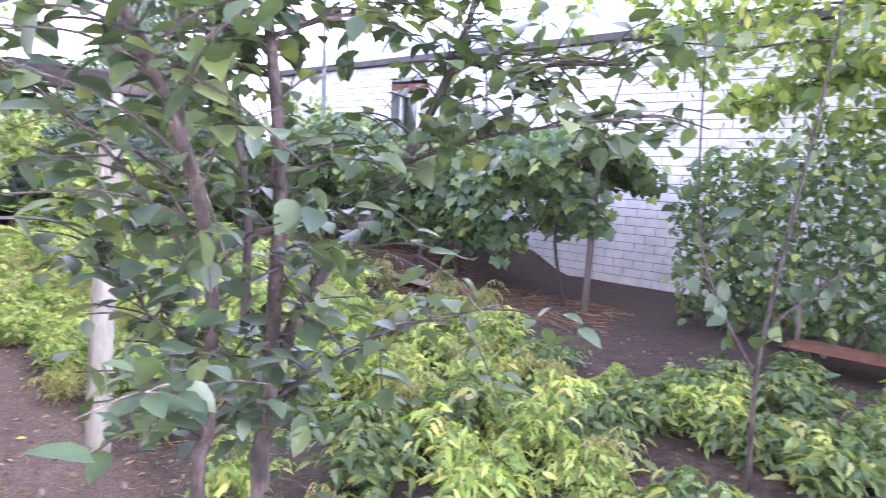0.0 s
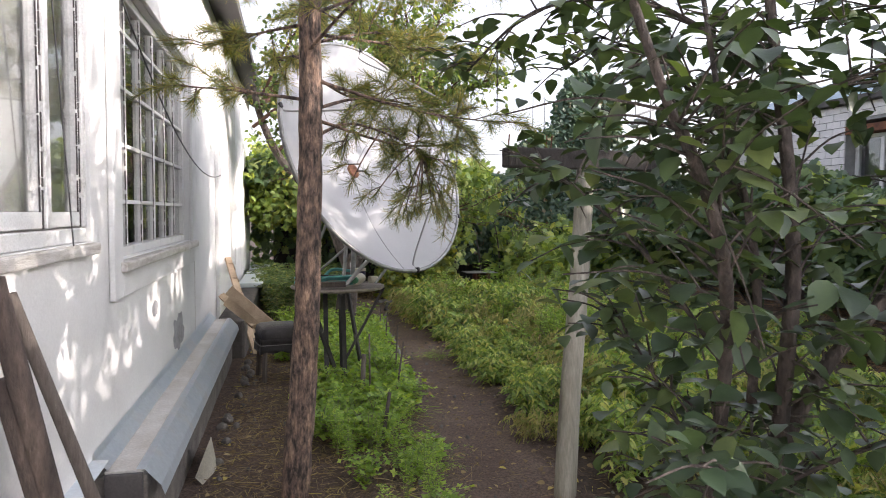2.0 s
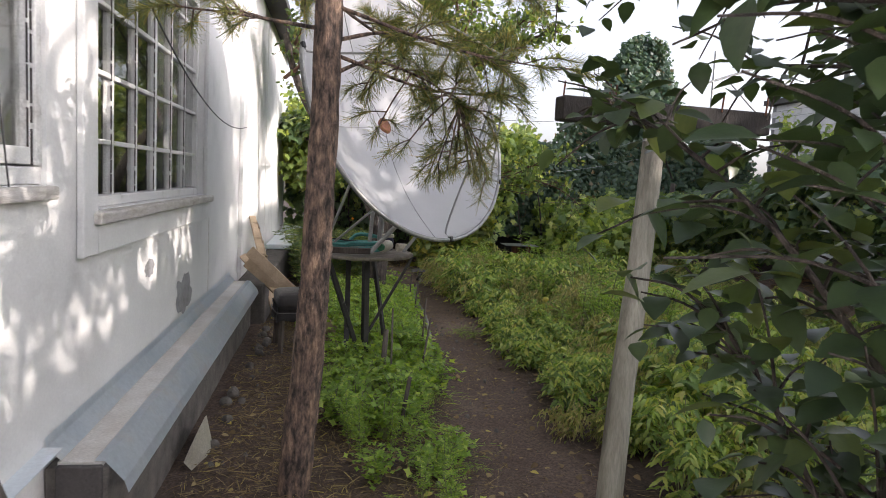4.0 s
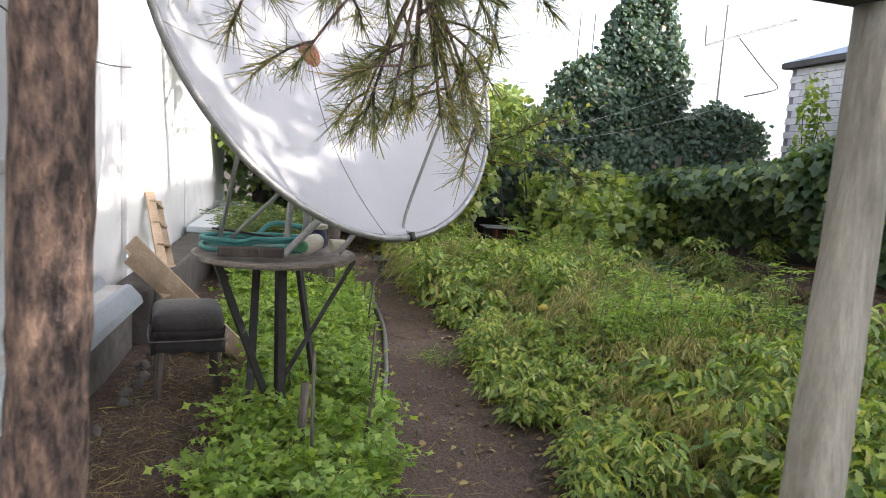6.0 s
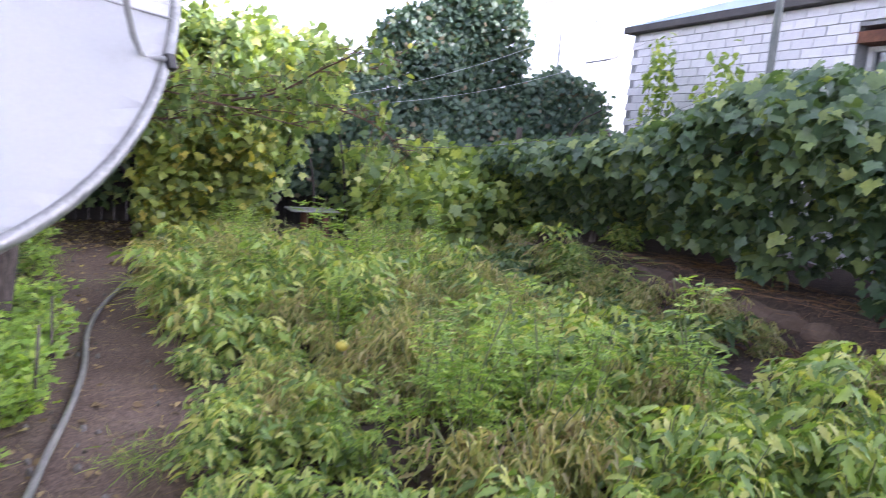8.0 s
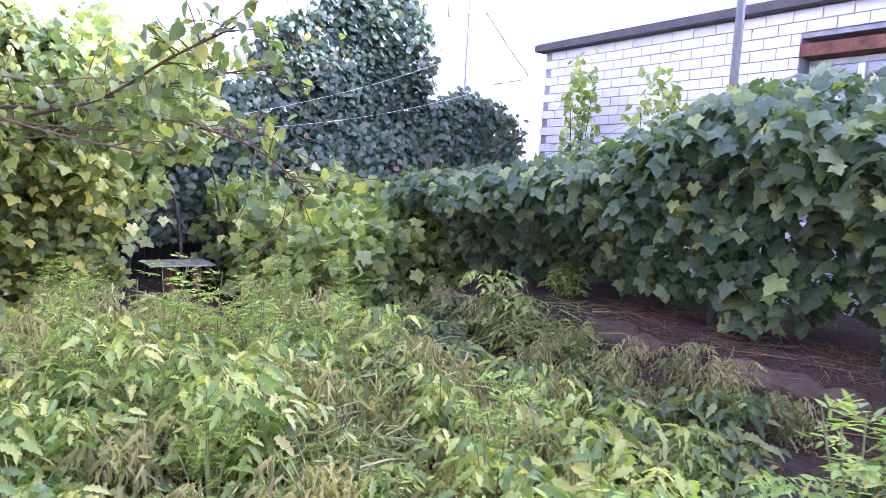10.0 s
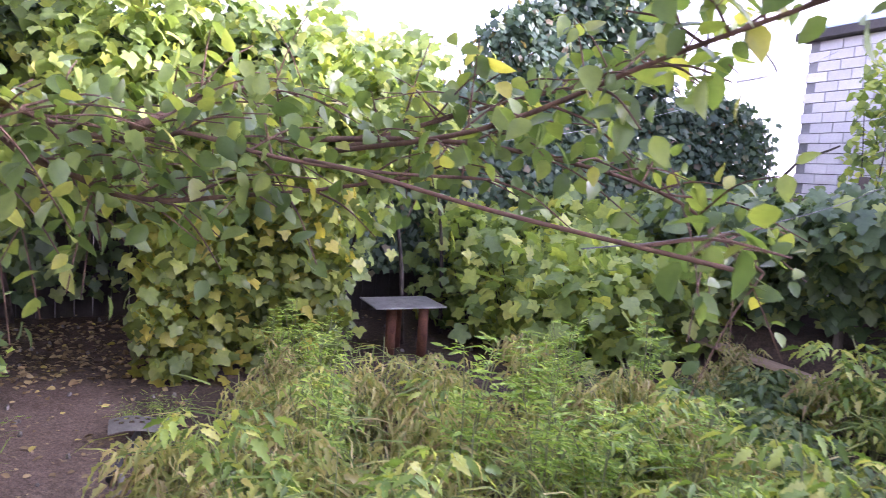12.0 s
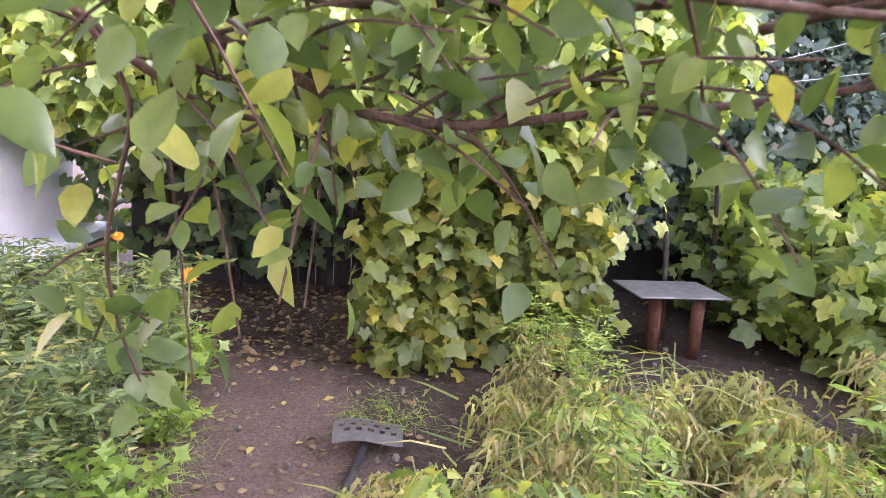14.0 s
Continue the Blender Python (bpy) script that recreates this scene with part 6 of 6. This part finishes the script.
M_CLAY = surface("pale_clay_stone", [(0.3, (0.085, 0.057, 0.04)), (0.6, (0.16, 0.11, 0.076)), (0.8, (0.23, 0.17, 0.12))], 6, 0.95, bump=0.6, spread=0.2)
for x, y, s in ((-9.2, 5.95, 0.19), (-8.9, 6.02, 0.14), (-8.0, 6.0, 0.15), (-7.72, 6.06, 0.15), (-7.4, 6.05, 0.12), (-6.5, 6.0, 0.13)):
    tagged(stone(x, y, 0.1 + s * 0.4, s), "rough pale clay stone in the earth bank", "stone", "bank stones")
for a, b, w in (((-5.2, 5.75, 0.1), (-7.3, 6.1, 0.12), 0.18), ((-10.2, 5.9, 0.16), (-11.9, 5.85, 0.2), 0.16)):
    tagged(part("edging_board", beam(a, b, w, 0.03, 0.004), M_PLANK), "old tan board edging the raised bank", "board", "edging boards")
tagged(part("dead_branch", tube(spline([(-5.9, 5.6, 0.42), (-5.2, 5.4, 0.33), (-4.6, 5.0, 0.16), (-4.1, 4.7, 0.03)], 5), taper(0.016, 0.005, 16), 7, wobble=0.2), M_WOOD_GREY), "bare grey branch lying on the bed", "branch")
tagged(part("dead_branch", tube(spline([(-8.9, 5.3, 0.05), (-8.4, 5.45, 0.14), (-7.9, 5.35, 0.06)], 5), taper(0.01, 0.004, 11), 6, wobble=0.2), M_WOOD_GREY), "bare grey branch lying on the bed", "branch")
rust = thing("rusty_sheet", "rusty brown iron sheet standing before the brick wall", "sheet metal")
part("sheet", beam((-1.5, 5.98, 0.2), (1.4, 5.7, 0.25), 0.42, 0.006, 0), M_RUST, rust)
for x in (-1.45, -0.1, 1.3):
    part("stake", beam((x, 6.02 - 0.1 * (x + 1.45), -0.1), (x, 6.02 - 0.1 * (x + 1.45), 0.5), 0.03, 0.03, 0.003), M_WOOD_GREY, rust)


# ---- litter: dry leaves, straw and crumbs of earth ----
def litter(name, label, n, template, size, mat_, region, flat=0.35):
    P, T, N, S = [], [], [], []
    while len(P) < n:
        x, y = region()
        P.append((x, y, ground_z(x, y) + RNG.uniform(0.004, 0.02)))
        a = RNG.uniform(0, 6.283)
        T.append((math.cos(a), math.sin(a), RNG.normal() * 0.12))
        N.append((RNG.normal() * flat, RNG.normal() * flat, 1))
        S.append(size * RNG.uniform(0.4, 1.2))
    tagged(from_mesh(name, scatter(name, template, P, T, N, S), mat_), label, "litter", kind="stuff")


litter("dry_leaves", "dry brown leaves strewn on the soil", 4600, T_OVATE, 0.045, L_DRY, lambda: (RNG.uniform(-14, 0.5), RNG.choice([RNG.uniform(-0.7, 1.6), RNG.uniform(1.4, 6)])))
litter("dry_leaves", "brown leaf litter under the arbour", 1500, T_OVATE, 0.06, L_DRY, lambda: (RNG.uniform(-13.7, -12.0), RNG.uniform(-0.8, 2.2)))
litter("straw", "pale straw and dry needles on the soil", 11000, T_NEEDLE, 0.1, L_DRY, lambda: (RNG.uniform(-9, 0), RNG.uniform(-0.75, 0.75) if RNG.uniform() < 0.8 else RNG.uniform(0.5, 1.6)))
litter("straw", "trampled pale straw by the house", 8000, T_GRASS, 0.12, L_DRY, lambda: (RNG.uniform(-7.4, -1.0), RNG.uniform(-0.75, 0.62)), 0.6)
litter("straw", "rusty dry straw under the vines", 2600, T_NEEDLE, 0.3, surface("rust_straw", [(0.3, (0.19, 0.1, 0.045)), (0.7, (0.32, 0.19, 0.09))], 9, 0.9), lambda: (RNG.uniform(-9.8, -3.2), RNG.uniform(5.35, 6.9)), 0.8)
bm = bmesh.new()
for _ in range(900):
    x = RNG.uniform(-14, 0.5)
    y = RNG.uniform(-0.7, 1.7) if RNG.uniform() < 0.6 else RNG.uniform(1.6, 6.0)
    s = RNG.uniform(0.004, 0.02)
    bmesh.ops.create_icosphere(bm, subdivisions=1, radius=s, matrix=Matrix.Translation((x, y, ground_z(x, y) + s * 0.3)) @ pose(0, 0, 0, RNG.uniform(0, 90), RNG.uniform(0, 90), 0) @ Matrix.Diagonal((1.3, 1, 0.7, 1)))
tagged(part("earth_crumbs", bm, M_STONE), "crumbs of dry earth and small stones", "pebbles", kind="stuff")
for k in range(18):
    x = -3.0 - 4.2 * random.random()
    s = random.uniform(0.02, 0.045)
    b = bmesh.new()
    bmesh.ops.create_icosphere(b, subdivisions=2, radius=s)
    for v in b.verts:
        v.co *= 1 + 0.35 * noise.noise(v.co * 18 + Vector((k, 0, 0)))
    b.transform(Matrix.Translation((x, -0.74 + 0.12 * random.random(), s * 0.4)))
    tagged(part("rubble_stone", b, M_STONE), "grey rubble stone at the plinth's foot", "stone", "rubble stones")

# ---- pipes and wires overhead ----
frame_ = thing("pipe_frame", "grey steel pipe frame standing above the creeper", "pipe frame")
part("upright", tube([(-13.75, 7.65, 0.0), (-13.75, 7.64, 4.5)], 0.022, 8), M_STEEL, frame_)
part("crossbar", tube([(-13.75, 7.28, 3.76), (-13.75, 9.1, 4.4)], 0.024, 8), M_STEEL, frame_)
part("stub", tube([(-13.75, 7.28, 3.76), (-13.75, 7.26, 4.1)], 0.02, 8), M_STEEL, frame_)
part("brace", tube(spline([(-13.75, 7.95, 3.95), (-13.75, 8.55, 3.42), (-13.75, 8.85, 3.18), (-13.75, 8.8, 3.08), (-13.75, 8.2, 2.92)], 5), 0.016, 8), M_STEEL, frame_)
for y in (4.85, 5.12):
    tagged(part("iron_rod", tube([(-13.85, y, 0.0), (-13.85, y + 0.03, 4.1)], 0.009, 6), M_STEEL), "thin upright iron rod above the fence", "rod", "iron rods")


def wire(name, label, a, b, sag, r, m):
    a, b = Vector(a), Vector(b)
    pts = [a + (b - a) * i / 16 + Vector((0, 0, -sag * 4 * (i / 16) * (1 - i / 16))) for i in range(17)]
    tagged(part(name, tube(pts, r, 5), m), label, "wire", "overhead wires")


wire("wire", "thin wire strung across the garden", (-13.75, -0.9, 2.85), (-13.75, 7.65, 3.12), 0.2, 0.004, M_WIRE)
wire("wire", "pale wire strung from the arbour", (-12.4, 3.2, 1.75), (-12.4, 6.9, 3.1), 0.12, 0.0022, M_WIRE_PALE)
wire("wire", "pale wire strung from the arbour", (-12.4, 3.2, 1.7), (-12.6, 8.5, 3.2), 0.25, 0.0022, M_WIRE_PALE)
wire("wire", "dark wire over the garden bed", (-9.0, 2.6, 1.3), (-11.0, 8.5, 2.4), 0.25, 0.0025, M_WIRE)
wire("cable", "loose thin cable hanging before the window", (-2.45, WY + 0.03, 2.95), (-2.75, WY + 0.035, 1.42), 0.0, 0.003, M_WIRE)
wire("cable", "loose cable drooping along the house wall", (-3.4, WY + 0.04, 2.6), (-7.8, WY + 0.06, 1.95), 0.3, 0.005, M_WIRE)


# ---- bricks of the neighbour's wall ----
def build_bricks():
    L, H, J = 0.295, 0.12, 0.011

    def unit_brick(w):
        me = bpy.data.meshes.new("brick")
        b = box(-w / 2 + J / 2, w / 2 - J / 2, -0.022, 0.0, J / 2, H - J / 2)
        b.to_mesh(me)
        b.free()
        me.materials.append(M_BRICK)
        return me

    whole = unit_brick(L)
    rest = bmesh.new()
    win = NEIGHBOUR_WIN
    made = 0
    for r in range(int((BTOP - 0.02) / H)):
        z = r * H
        x = BX1 + 0.0 + (L / 2 if r % 2 else 0.0)
        while x < BX0 - L:
            a, b = x, x + L
            x += L
            if b > win[1] + 0.01 and a < win[0] - 0.01 and z + H > win[2] + 0.01 and z < win[3] - 0.02:
                if a < win[1] and win[1] - a > 0.05:
                    b = win[1]
                elif b > win[0] and b - win[0] > 0.05:
                    a = win[0]
                else:
                    continue
            near = -13.4 < a < -7.6 and z > 1.9
            if near and b - a > L - 0.001 and made < 300:
                o = from_mesh("brick", whole, None, NEIGHBOUR_WALL)
                o.location = ((a + b) / 2, BY + 0.01 + random.uniform(-0.002, 0.002), z)
                made += 1
            else:
                d = random.uniform(-0.002, 0.002)
                v = [rest.verts.new(c) for c in ((a + J / 2, BY - 0.012 + d, z + J / 2), (b - J / 2, BY - 0.012 + d, z + J / 2), (b - J / 2, BY - 0.012 + d, z + H - J / 2), (a + J / 2, BY - 0.012 + d, z + H - J / 2))]
                w = [rest.verts.new(q.co + Vector((0, 0.022, 0))) for q in v]
                rest.faces.new(v)
                for i in range(4):
                    rest.faces.new((v[i], w[i], w[(i + 1) % 4], v[(i + 1) % 4]))
    part("bricks", rest, M_BRICK, NEIGHBOUR_WALL)["kind"] = "stuff"
    # end wall of the building, towards the fence
    end = bmesh.new()
    for r in range(int((BTOP - 0.02) / H)):
        for k in range(14):
            y = BY + 0.02 + k * L + (L / 2 if r % 2 else 0)
            v = [end.verts.new((BX1 - 0.004, yy, zz)) for yy, zz in ((y + J / 2, r * H + J / 2), (y + L - J / 2, r * H + J / 2), (y + L - J / 2, r * H + H - J / 2), (y + J / 2, r * H + H - J / 2))]
            w = [end.verts.new(q.co + Vector((0.018, 0, 0))) for q in v]
            end.faces.new(v)
            for i in range(4):
                end.faces.new((v[i], w[i], w[(i + 1) % 4], v[(i + 1) % 4]))
    part("bricks", end, M_BRICK, NEIGHBOUR_WALL)["kind"] = "stuff"


build_bricks()
